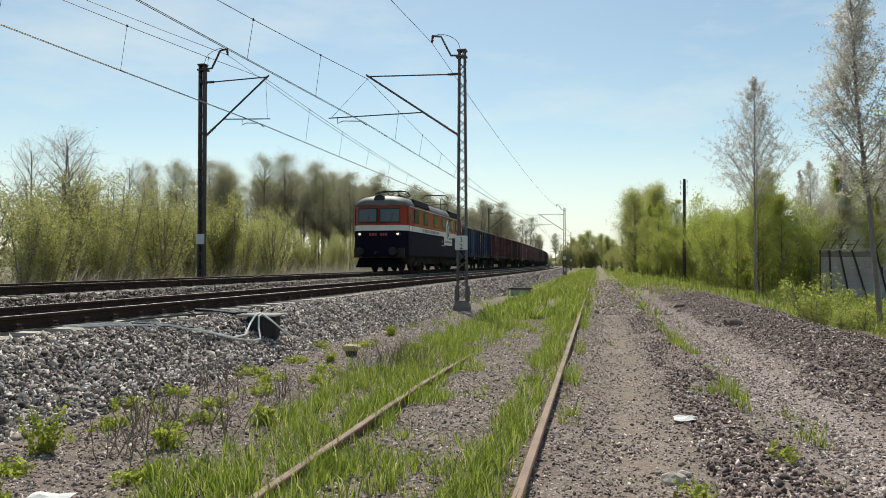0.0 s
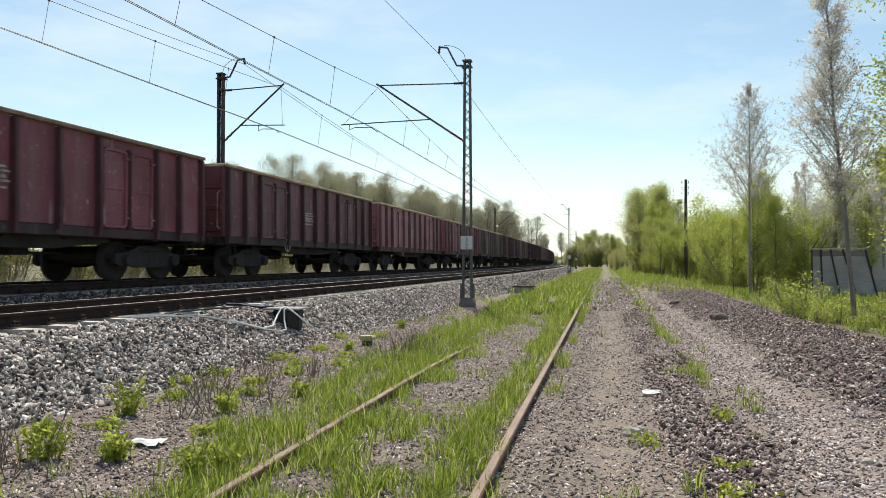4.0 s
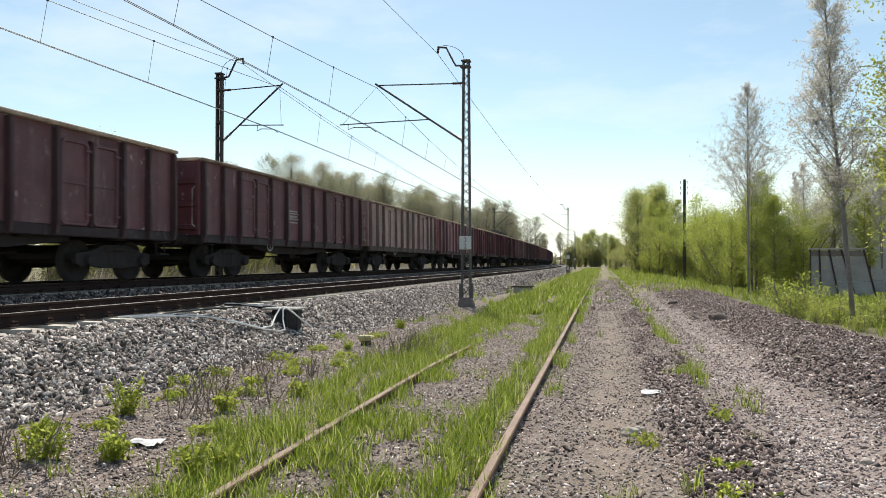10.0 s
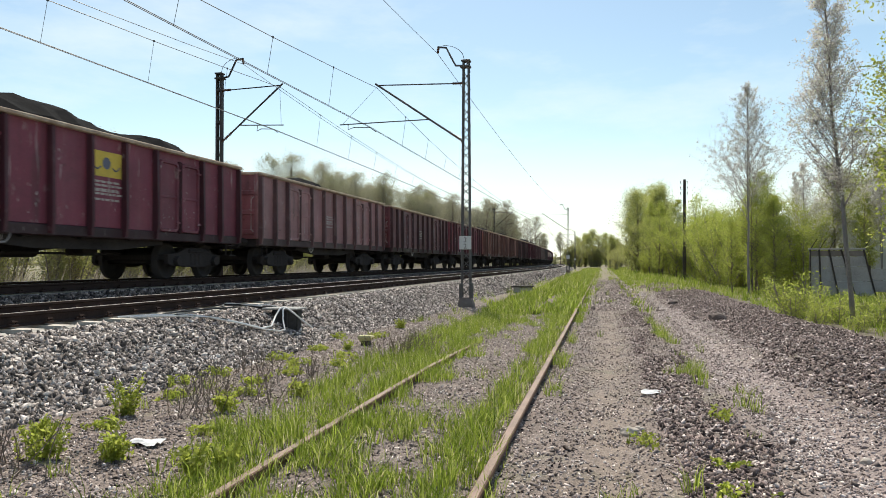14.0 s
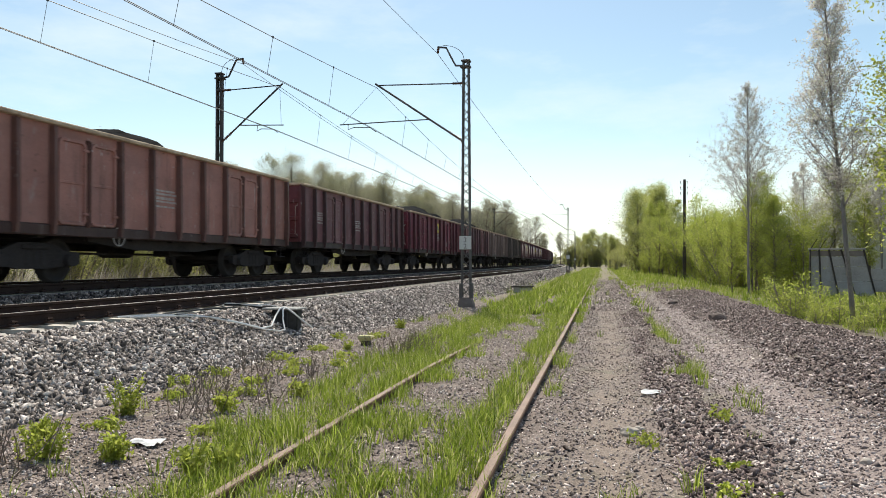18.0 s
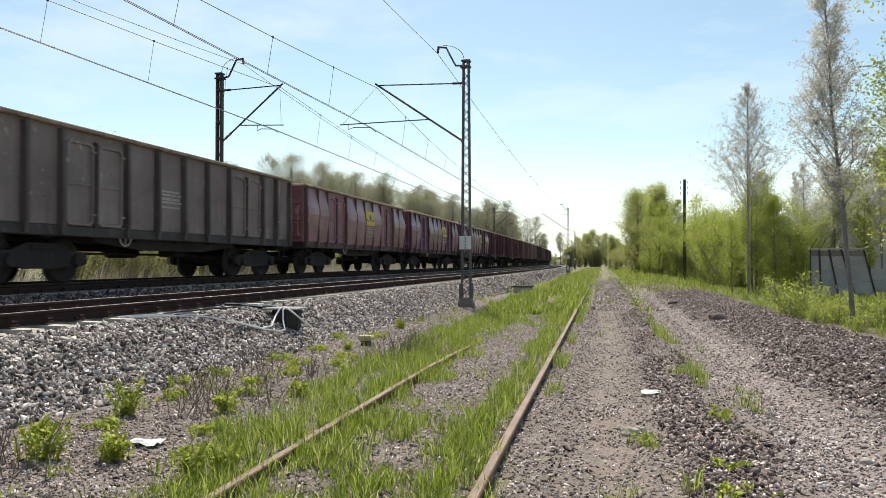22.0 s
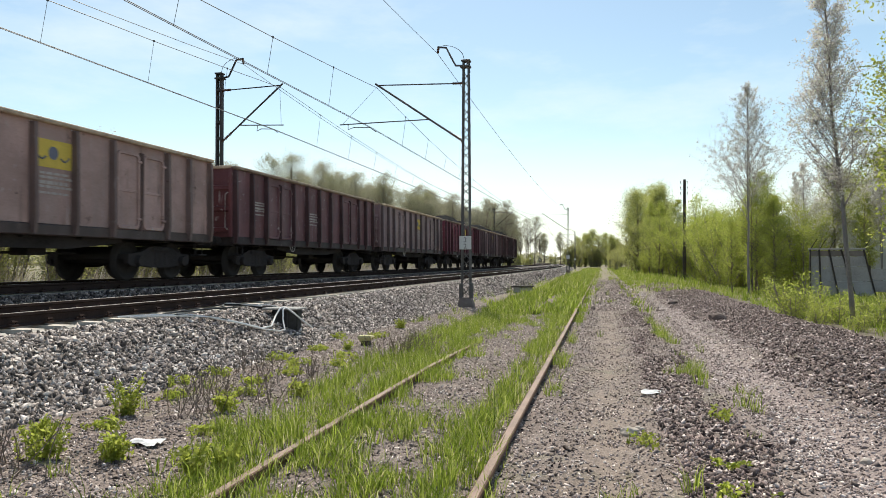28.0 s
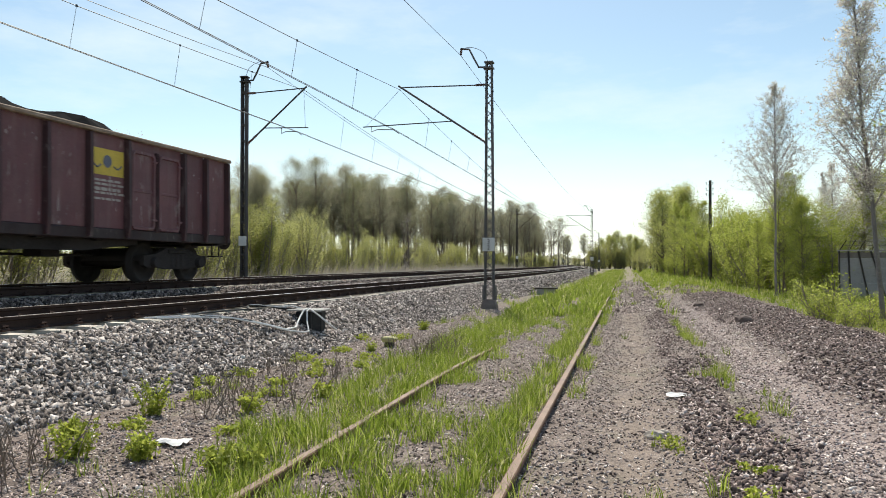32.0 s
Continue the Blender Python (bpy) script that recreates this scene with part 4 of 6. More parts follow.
# colour, coal heaped above the rim, yellow sheet, wording of the colour
TRAIN = [(BLUE, 0, 1, "blue"), (RED, 0, 0, "dark red"), (MAROON, 0, 0, "maroon"), (ROSE, 0, 0, "dull red"), (ROSE, 0, 0, "dull red"), (DUSTY, 0, 0, "dusty grey-brown"),
         (BROWN, 0, 1, "rusty brown"), (GREY, 0, 1, "dusty grey-brown"), (MAROON, 0, 0, "maroon"), (MAROON, 0, 0, "maroon"), (SAND, 0, 0, "faded pinkish tan"), (ROSE, 0, 0, "dull red"),
         (RED, 0, 1, "dark red"), (BRIGHT, 1, 1, "crimson"), (PINK, 1, 0, "faded pink-red"), (MAROON, 0, 0, "maroon"), (RED, 0, 0, "dark red"), (RUST, 1, 0, "red-brown"),
         (RUST, 1, 0, "red-brown"), (MAROON, 0, 0, "maroon"), (BRIGHT, 1, 1, "crimson"), (DULL, 1, 0, "dull red"), (TAN, 0, 0, "faded tan-red"), (SOOT, 0, 0, "sooty grey, white-streaked"),
         (DULL, 0, 1, "faded red"), (WINE, 0, 1, "wine-red"), (WINE, 0, 1, "wine-red"), (BRIGHT, 0, 0, "crimson"), (RED, 0, 1, "dark red"), (PINK, 0, 0, "faded pink-red"),
         (SAND, 0, 1, "faded pinkish tan"), (MAROON, 0, 0, "maroon"), (MAUVE, 0, 1, "dusty mauve"), (BRIGHT, 1, 1, "crimson"), (PLUM, 1, 1, "dusty plum"), (MAROON, 1, 1, "maroon")]
BULGED = (24, 25, 26)

first_wagon = open_wagon()
wagons = []
for i, (colour, heaped, sheet, word) in enumerate(TRAIN):
    w = first_wagon if i == 0 else copy_thing(first_wagon, Matrix.Identity(4))
    wagons.append(w)
for i, (w, (colour, heaped, sheet, word)) in enumerate(zip(wagons, TRAIN)):
    rnd = random.Random(100 + i)
    k = rnd.uniform(2.45, 2.85)
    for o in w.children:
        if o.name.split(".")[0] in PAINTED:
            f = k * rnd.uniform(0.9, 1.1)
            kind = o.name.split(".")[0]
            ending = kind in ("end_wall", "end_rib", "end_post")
            # ribs and door posts take 0.38 of the panel colour, side sills 0.16
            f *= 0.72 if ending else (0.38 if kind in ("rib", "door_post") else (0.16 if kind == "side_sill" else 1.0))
            # red-painted ends are tinted redder; all ends less dusty
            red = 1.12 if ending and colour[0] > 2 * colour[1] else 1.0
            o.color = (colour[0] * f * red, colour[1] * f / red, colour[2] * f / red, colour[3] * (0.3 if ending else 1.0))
    if heaped:
        part("coal_load", WM["coal"], None, w, "black coal heaped above the rim", at=Matrix.Translation((0, -1.0, -0.02)) @ Matrix.Diagonal((1, 0.8, 1.0, 1)) if i == 35 else ((0, 0, -0.17) if i in (14, 17, 18) else None))
    for sx, turn in ((1, 0), (-1, 180)):
        side = pose(sx * 1.316, 0, 0, 0, 0, turn)
        if sheet:
            yy = 1.71 if i in (25, 26, 35) else 0.565
            at = side @ (pose(0.165, yy, 2.33, 0, -4, 0) @ pose(0, 0, -2.58 * 1.15) @ Matrix.Diagonal((1, 1.15, 1.15, 1)) if i in BULGED else pose(0, yy, -0.06))
            sh = part("yellow_sheet", WM["sheet"], None, w, "faded yellow sheet with a blue disc", at=at)
            part("mark", WM["mark"], None, sh, at=(0.004, 0, 0))
        tip = pose(0.150, 0, 1.76, 0, 5, 0) @ pose(0, 0, -2.0) if i in BULGED else pose(0.004, 0, -0.04)
        part("lettering", WM["lettering"], None, w, at=side @ pose(0, (1.76 if i in (25, 26, 35) else 0.62) if sheet else -0.5, 0) @ tip)
        if i % 3 == 1:
            part("lettering", WM["lettering"], None, w, at=side @ pose(0, -4.72, 0.2) @ tip @ Matrix.Diagonal((1, 0.85, 0.95, 1)))
        if i in BULGED:
            for o in w.children:
                if o.name.startswith("side_panel") and o.location.x * sx > 0:
                    bay = min(PLAIN, key=lambda k: abs((BAYS[k] + BAYS[k + 1]) / 2 - o.location.y * sx))
                    o.data = WM["bulge"][bay]
    tagged(w, f"{word} open steel wagon" + (" heaped with coal" if heaped else " with ribbed sides") + (" and yellow sheet" if sheet else ""))


# ---- the locomotive: front towards -y ----
def plan_ring(z, inset=0.0, half=1.45, end=8.0, r=0.55, bulge=0.22):
    """The rounded outline of the body seen from above, counter-clockwise."""
    pts = []
    w, e = half - inset, end - inset
    for cx, cy, a0 in ((w - r, e - r, 0), (-w + r, e - r, 90), (-w + r, -e + r, 180), (w - r, -e + r, 270)):
        for k in range(7):
            a = radians(a0 + 15 * k)
            x, y = cx + r * math.cos(a), cy + r * math.sin(a)
            y += math.copysign(bulge * max(0.0, 1 - (x / w) ** 2), y) if abs(y) > e - 0.02 - r * 0.3 else 0
            pts.append((x, y, z))
    return pts


def locomotive():
    ob = thing("locomotive", "orange, white and navy electric locomotive with headlamps lit", "locomotive")
    part("lower_body", Build().loft([plan_ring(0.78, 0.03), plan_ring(0.84), plan_ring(2.12)]), M["navy"], ob, "navy blue lower body")
    part("waist_band", Build().loft([plan_ring(2.122, -0.004), plan_ring(2.40, -0.004)]), M["loco_white"], ob, "white waist band")
    part("upper_body", Build().loft([plan_ring(2.402), plan_ring(3.38, 0.03)]), M["livery"], ob, "orange upper body")
    roof = [plan_ring(3.381, 0.0), plan_ring(3.44, -0.03), plan_ring(3.58, 0.0, r=0.6), plan_ring(3.74, 0.12, r=0.65), plan_ring(3.87, 0.34, r=0.65), plan_ring(3.96, 0.68, r=0.5), plan_ring(4.0, 1.0, r=0.3)]
    part("roof", Build().loft(roof), M["loco_roof"], ob, "weathered silver-grey roof", smooth=True)
    part("underframe", Build().box((0, 0, 0.88), (2.6, 15.8, 0.3), None, 0.04).box((0, 0, 0.62), (2.2, 3.4, 0.5), None, 0.06), M["under"], ob)
    # side doors, windows, grilles, steps
    wins = [(-14.3, -13.3), (-12.1, -11.15), (-9.55, -8.6), (-7.2, -6.2), (-4.8, -3.8), (-2.7, -1.7)]
    for sx in (-1, 1):
        for a, c in wins:
            y, w = (a + c) / 2 + 8.0, c - a
            wf = part("side_window", Build().box((sx * 1.447, y, 2.93), (0.03, w + 0.10, 0.74), None, 0.012), M["rubber"], ob, at=(0, 0, 0))
            part("pane", Build().box((sx * 1.462, y, 2.93), (0.012, w, 0.64), None, 0.004), M["glass"], wf)
        for y0, y1 in ((-15.65, -15.05), (-0.92, -0.30)):
            y = (y0 + y1) / 2 + 8.0
            dr = part("cab_door", Build().box((sx * 1.45, y, 2.87), (0.03, y1 - y0, 0.92), None, 0.01), M["livery"], ob, "orange cab door with a window")
            part("pane", Build().box((sx * 1.468, y, 2.95), (0.012, 0.40, 0.62), None, 0.004), M["glass"], dr)
            part("lower_leaf", Build().box((sx * 1.452, y, 1.62), (0.016, 0.60, 0.98)), M["navy"], dr)
            part("middle_band", Build().box((sx * 1.455, y, 2.26), (0.016, 0.60, 0.276)), M["loco_white"], dr)
            st = Build()
            for z in (0.45, 0.75, 1.05, 1.35):
                st.box((sx * 1.48, y, z), (0.14, 0.42, 0.03))
            part("step_ladder", st, M["under"], ob)
            for dy in (-0.38, 0.38):
                part("grab_rail", Build().path([(sx * 1.45, y + dy, 1.45), (sx * 1.52, y + dy, 1.5), (sx * 1.52, y + dy, 2.6), (sx * 1.45, y + dy, 2.65)], 0.014, 5), M["loco_dark"], ob)
        for y0, y1 in ((-14.4, -10.9), (-4.9, -1.5)):
            yc = (y0 + y1) / 2 + 8.0
            part("roof_grille", Build().box((sx * 1.40, yc, 3.66), (0.10, y1 - y0, 0.40), pose(0, 0, 0, 0, -sx * 24, 0).to_3x3(), 0.02), M["loco_grille"], ob, "dark ventilation grille along the roof edge")
        part("gutter", Build().box((sx * 1.455, 0.0, 3.40), (0.05, 14.8, 0.035), None, 0.01), M["loco_white"], ob)
        # white field with its emblem, and bars of lettering
        y = -5.4 + 8.0
        em = part("emblem", Build().box((sx * 1.456, y + 0.1, 1.87), (0.010, 2.5, 0.56)), M["loco_white"], ob, "white emblem field")
        ring = [radians(d) for d in range(0, 360, 15)]
        part("oval", Build().plate((sx * 1.457, [(y + 0.66 * math.sin(a), 2.56 + 0.66 * math.cos(a)) for a in ring]), sx * 0.006, 0), M["loco_white"], em)

        def crescent(yc, zc, h, w, way):
            """A thick bow: its back to the way's side."""
            up = [radians(d) for d in range(-80, 81, 16)]
            return [(yc + way * w * math.cos(a), zc + h * math.sin(a)) for a in up] + [(yc + way * (w * math.cos(a) - 0.30 * (0.6 + 0.4 * math.cos(a))), zc + h * math.sin(a)) for a in reversed(up)]
        part("left_bow", Build().plate((sx * 1.463, crescent(y - 0.04, 2.47, 0.50, 0.42, -1)), sx * 0.006, 0), M["orange"], em)
        part("right_bow", Build().plate((sx * 1.463, crescent(y + 0.06, 2.66, 0.52, 0.42, 1)), sx * 0.006, 0), M["navy"], em)
        gb = Build()
        rnd = random.Random(3)
        for z, yy, wd in ((2.02, 0.72, 1.0), (1.80, 0.15, 2.1)):
            gb.box((sx * 1.464, y + yy, z), (0.004, wd, 0.13))
        part("emblem_lettering", gb, M["grey_mark"], em)
        lt = Build()
        u = -4.4
        while u < -0.2:
            wd = rnd.uniform(0.07, 0.13)
            if rnd.random() > 0.08:
                lt.box((sx * 1.457, u, 2.26), (0.004, wd, 0.16))
            u += wd + 0.05
        tagged(part("band_lettering", lt, M["grey_mark"], ob), kind="stuff")
        for k in range(7):
            if k != 3:
                part("red_bar", Build().box((sx * 1.453, 0.8 + 0.14 * k, 1.82), (0.004, 0.10, 0.17)), M["red_mark"], ob)
        part("data_line", Build().box((sx * 1.453, 1.2, 1.55), (0.004, 1.2, 0.07)), M["grey_mark"], ob)
    # ends: windscreens, lamps, buffers, rails
    for e, turn in ((-1, 0), (1, 180)):
        end = pose(0, 0, 0, 0, 0, turn)
        for x in (-0.60, 0.60):
            yb = -8.0 - 0.22 * (1 - (x / 1.45) ** 2)
            tilt = pose(x, yb + 0.0, 2.90, -2, 0, x * 12).to_4x4()
            ws = part("windscreen", Build().box((0, 0.035, 0), (1.08, 0.07, 0.74), None, 0.02), M["rubber"], ob, at=end @ tilt)
            part("pane", Build().box((0, 0.004, 0), (1.0, 0.02, 0.66), None, 0.006), M["windscreen"], ws)
            part("wiper", Build().tube((0, -0.02, -0.32), (0.18, -0.02, 0.10), 0.01, n=4), M["rubber"], ws)
        for x in (-1.02, 1.02):
            yb = -8.0 - 0.22 * (1 - (x / 1.45) ** 2)
            hl = part("headlamp", Build().tube((x, yb + 0.08, 1.94), (x, yb - 0.06, 1.94), 0.13, 0.12, 14), M["loco_dark"], ob, at=end)
            part("lens", Build().tube((x, yb - 0.055, 1.94), (x, yb - 0.07, 1.94), 0.055, n=12), M["lamp"] if e < 0 else M["rubber"], hl)
        part("roof_headlamp", Build().loft([[(0.30 * math.cos(a) * s, -7.66 + y, 3.70 + 0.31 * math.sin(a) * s) for a in [2 * math.pi * i / 18 for i in range(18)]]
                                                  for y, s in ((-0.42, 0.86), (-0.38, 1.0), (0.1, 0.98), (0.6, 0.5))]), M["loco_dark"], ob, "round roof headlamp housing", at=end)
        for k in range(7):
            if k != 3:
                part("red_bar", Build().box((-0.42 + 0.14 * k, -8.22, 1.92), (0.10, 0.02, 0.15)), M["red_mark"], ob, at=end)
        for x in (-0.875, 0.875):
            part("buffer", WM["buffer"], None, ob, at=end @ pose(x, -8.1, 1.04, 0, 0, 180))
        part("coupling", WM["hook"], None, ob, at=end @ pose(0, -8.2, 0, 0, 0, 180))
        part("buffer_beam", Build().box((0, -8.0, 0.98), (2.7, 0.20, 0.50), None, 0.03), M["under"], ob, at=end)
        part("rail_guard", Build().loft([[(-1.15, -7.8, 0.72), (1.15, -7.8, 0.72), (1.15, -7.7, 0.72), (-1.15, -7.7, 0.72)], [(-1.25, -8.1, 0.22), (1.25, -8.1, 0.22), (1.25, -8.02, 0.22), (-1.25, -8.02, 0.22)]]), M["loco_grille"], ob, at=end)
        # three-axle bogie
        bo = Build()
        for sx in (-1, 1):
            x = sx * 1.08
            bo.plate((x - 0.06, [(-2.9, 0.55), (-2.9, 0.86), (2.9, 0.86), (2.9, 0.55), (1.2, 0.5), (1.0, 0.36), (-1.0, 0.36), (-1.2, 0.5)]), 0.12, 0)
            for y in (-1.95, 0, 1.95):
                bo.box((x + sx * 0.10, y, 0.56), (0.22, 0.44, 0.40), None, 0.05)
                for dy in (-0.36, 0.36):
                    bo.tube((x + sx * 0.08, y + dy, 0.42), (x + sx * 0.08, y + dy, 0.80), 0.09, n=10)
            for y in (-1.0, 1.0):
                bo.box((x + sx * 0.14, y, 0.40), (0.14, 0.5, 0.22), None, 0.02)
        bo.box((0, 0, 0.75), (2.0, 5.2, 0.2), None, 0.03)
        bg = part("bogie", bo, M["under"], ob, at=pose(0, e * 4.4, 0))
        for y in (-1.95, 0, 1.95):
            part("drive_wheelset", LOCO_WHEEL, None, bg, at=(0, y, 0.62))
    # roof gear
    part("resistor_housing", Build().box((0, 0.2, 4.06), (1.0, 5.6, 0.30), None, 0.06), M["loco_dark"], ob, "long dark resistor housing on the roof")
    for y in (-6.2, 6.3):
        part("air_tank", Build().tube((0.75, y - 0.7, 3.96), (0.75, y + 0.7, 3.96), 0.13, n=12), M["loco_dark"], ob)
    for y in (-4.6, -2.6, -0.8, 0.9, 2.6, 4.2):
        ib = Build()
        for x in (-0.35, 0.35):
            insulator(ib, (x, y, 3.80), (x, y, 4.06), 4, 0.07)
        part("roof_insulator", ib, M["insulator"], ob)
    part("bus_bar", Build().path([(0.35, -5.5, 4.10), (0.35, -2, 4.12), (0.35, 2, 4.10), (0.35, 5.2, 4.12)], 0.02, 6).path([(-0.35, -5.5, 4.10), (-0.35, 5.2, 4.10)], 0.02, 6), M["loco_dark"], ob)
    for x in (-0.95, 0.95):
        part("roof_walkway", Build().box((x, 0, 3.80), (0.28, 11.0, 0.04), None, 0.01), M["loco_dark"], ob)
        hr = Build().path([(x * 1.05, -3.6, 3.95), (x * 1.05, 3.6, 3.95)], 0.012, 5)
        for y in (-3.6, -1.2, 1.2, 3.6):
            hr.tube((x * 1.05, y, 3.75), (x * 1.05, y, 3.95), 0.012, n=5)
        part("roof_rail", hr, M["loco_dark"], ob)
    for y, lift in ((-5.3, 0.28), (5.3, 0.98)):
        pb = Build().box((-0.5, y, 4.02), (0.06, 2.0, 0.06)).box((0.5, y, 4.02), (0.06, 2.0, 0.06)).box((0, y - 0.9, 4.02), (1.1, 0.06, 0.06)).box((0, y + 0.9, 4.02), (1.1, 0.06, 0.06))
        for x in (-0.5, 0.5):
            for dy in (-0.8, 0.8):
                insulator(pb, (x, y + dy, 3.76), (x, y + dy, 4.0), 3, 0.07)
        pg = part("pantograph", pb, M["loco_dark"], ob, "raised pantograph" if lift > 0.5 else "lowered pantograph")
        z1, z2 = 4.06 + lift * 0.5, 4.06 + lift
        out = 1.35 if lift < 0.5 else 1.05
        def arm(*a, **kw):
            part("arm", Build().tube(*a, **kw), M["loco_dark"], pg)
        for sx in (-1, 1):
            for sy in (-1, 1):
                arm((sx * 0.48, y + sy * 0.35, 4.06), (sx * 0.62, y + sy * out, z1), 0.024, n=6)
                arm((sx * 0.62, y + sy * out, z1), (sx * 0.35, y + sy * 0.10, z2), 0.018, n=6)
            arm((sx * 0.48, y - 0.35, 4.06), (-sx * 0.62, y - out, z1), 0.012, n=5)
        for sy in (-1, 1):
            arm((-0.62, y + sy * out, z1), (0.62, y + sy * out, z1), 0.018, n=6)
        hd = Build()
        for dy in (-0.16, 0.16):
            hd.path([(-0.95, y + dy, z2 - 0.20), (-0.75, y + dy, z2 + 0.02), (-0.5, y + dy, z2 + 0.06), (0.5, y + dy, z2 + 0.06), (0.75, y + dy, z2 + 0.02), (0.95, y + dy, z2 - 0.20)], 0.022, 6)
        part("collector_head", hd, M["loco_dark"], pg)
    return ob


LOCO_WHEEL = wheel_build(0.62).mesh("drive_wheelset", M["wheel"], True)
loco = locomotive()


# ---- plants ----
def limb_points(a, d, length, sag, rnd, n=5):
    pts, p, d = [a.copy()], a.copy(), d.normalized()
    for i in range(n):
        d = (d + Vector((rnd.gauss(0, 0.12), rnd.gauss(0, 0.12), rnd.gauss(0, 0.06) + sag))).normalized()
        p = p + d * (length / n)
        pts.append(p.copy())
    return pts


def tree_parts(h, rnd, trunk_r, first, n_limb, reach, up, sag, leaves, size, scatter, stems=1, twigs=6, top_bare=0.0, limb_k=0.42, cone=False):
    """Trunk and limbs as one Build, and the leaves' quads as arrays. first: the lowest limb's share of the height."""
    b, lb, tips = Build(), Build(), []
    for st in range(stems):
        base = Vector((rnd.gauss(0, 0.15), rnd.gauss(0, 0.15), -0.2)) * (1 if stems > 1 else 0) + Vector((0, 0, -0.15))
        lean = Vector((rnd.gauss(0, 0.25), rnd.gauss(0, 0.25), 1)) if stems > 1 else Vector((rnd.gauss(0, 0.03), rnd.gauss(0, 0.03), 1))
        hh = h * (rnd.uniform(0.7, 1.0) if stems > 1 else 1)
        tp = [base + lean.normalized() * (hh * i / 9) + Vector((0.012 * hh * noise.noise((i * 0.4, st, h)), 0.012 * hh * noise.noise((i * 0.4, st + 7, h)), 0)) for i in range(10)]
        b.path(tp, [trunk_r * (1 - 0.92 * i / 9) + 0.006 for i in range(10)], 7)
        for k in range(n_limb // stems):
            u = first + (1 - first) * (k + rnd.random()) / (n_limb / stems)
            i = min(8, int(u * 9))
            a = tp[i].lerp(tp[i + 1], u * 9 - i) if u < 1 else tp[9]
            ang = rnd.uniform(0, 2 * math.pi)
            share = min(1.0, (u - first) / (1 - first))
            ln = reach * hh * (1.05 - 0.98 * share) * rnd.uniform(0.6, 1.15) if cone else reach * hh * (0.30 + 0.80 * math.sin(math.pi * (0.12 + 0.88 * min(1.0, (u - first) / (1 - first))))) * rnd.uniform(0.6, 1.15)
            lp = limb_points(a, Vector((math.cos(ang), math.sin(ang), up)), ln, sag, rnd, 4)
            r = max(0.008, trunk_r * limb_k * (1 - u) + 0.008)
            lb.path(lp, [r, r * 0.8, r * 0.6, r * 0.42, r * 0.25], 5)
            for q in range(twigs):
                v = rnd.uniform(0.3, 1.0) * 4
                j = min(3, int(v))
                c = lp[j].lerp(lp[j + 1], v - j)
                sp = limb_points(c, Vector((rnd.gauss(0, 1), rnd.gauss(0, 1), rnd.gauss(0.2, 0.6))), ln * rnd.uniform(0.25, 0.5), sag * 2.5, rnd, 3)
                lb.path(sp, [r * 0.3, r * 0.24, r * 0.16, r * 0.08], 3)
                if rnd.random() > top_bare * u:
                    tips += sp[1:]
            tips += lp[2:]
    tips = np.array([tuple(t) for t in tips])
    rs = np.random.RandomState(rnd.randrange(1 << 30))
    c = tips[rs.randint(0, len(tips), leaves)] + rs.normal(0, scatter, (leaves, 3))
    return b, lb, c, rs


def leaf_quads(c, rs, size):
    n = len(c)
    u = rs.normal(0, 1, (n, 3))
    u /= np.linalg.norm(u, axis=1, keepdims=True)
    w = np.cross(u, rs.normal(0, 1, (n, 3)))
    w /= np.linalg.norm(w, axis=1, keepdims=True)
    s = size * rs.uniform(0.55, 1.3, (n, 1))
    v = np.stack([c - u * s, c + w * s * 0.55, c + u * s, c - w * s * 0.55], 1).reshape(-1, 3)
    return v, np.arange(4 * n).reshape(n, 4)


def plant(name, label, category, group, bark, leaf, seed, **kw):
    rnd = random.Random(seed)
    b, lb, c, rs = tree_parts(rnd=rnd, **kw)
    ob = thing(name, label, category, group)
    part("trunk", b, bark, ob, smooth=True)
    tagged(part("branchwork", lb, M["birch_twig"] if bark is M["birch"] else bark, ob), kind="stuff")
    v, f = leaf_quads(c, rs, kw["size"])
    part("crown", fast_mesh("crown", v, f, leaf), None, ob)
    return ob


def spread(protos, spots, seed=1, lo=0.85, hi=1.15):
    """Copies of the prototypes on the spots (x, y, scale), turned at random; the prototypes take the first spots."""
    rnd = random.Random(seed)
    used = set()
    for i, (x, y, k) in enumerate(spots):
        p = protos[i % len(protos)]
        m = Matrix.LocRotScale((x, y, ground_z(x, y) - 0.05), Euler((0, 0, rnd.uniform(0, 6.28))), None)
        s = k * rnd.uniform(lo, hi)
        o = p if p.name not in used else copy_thing(p, m)
        used.add(p.name)
        o.matrix_basis = m
        o.scale = (s, s, s)


def along(a, c, n, width, seed, k=1.0):
    rnd = random.Random(seed)
    out = []
    for i in range(n):
        u = (i + rnd.random()) / n
        out.append((a[0] + (c[0] - a[0]) * u + rnd.uniform(-width, width), a[1] + (c[1] - a[1]) * u + rnd.uniform(-width, width), k))
    return out


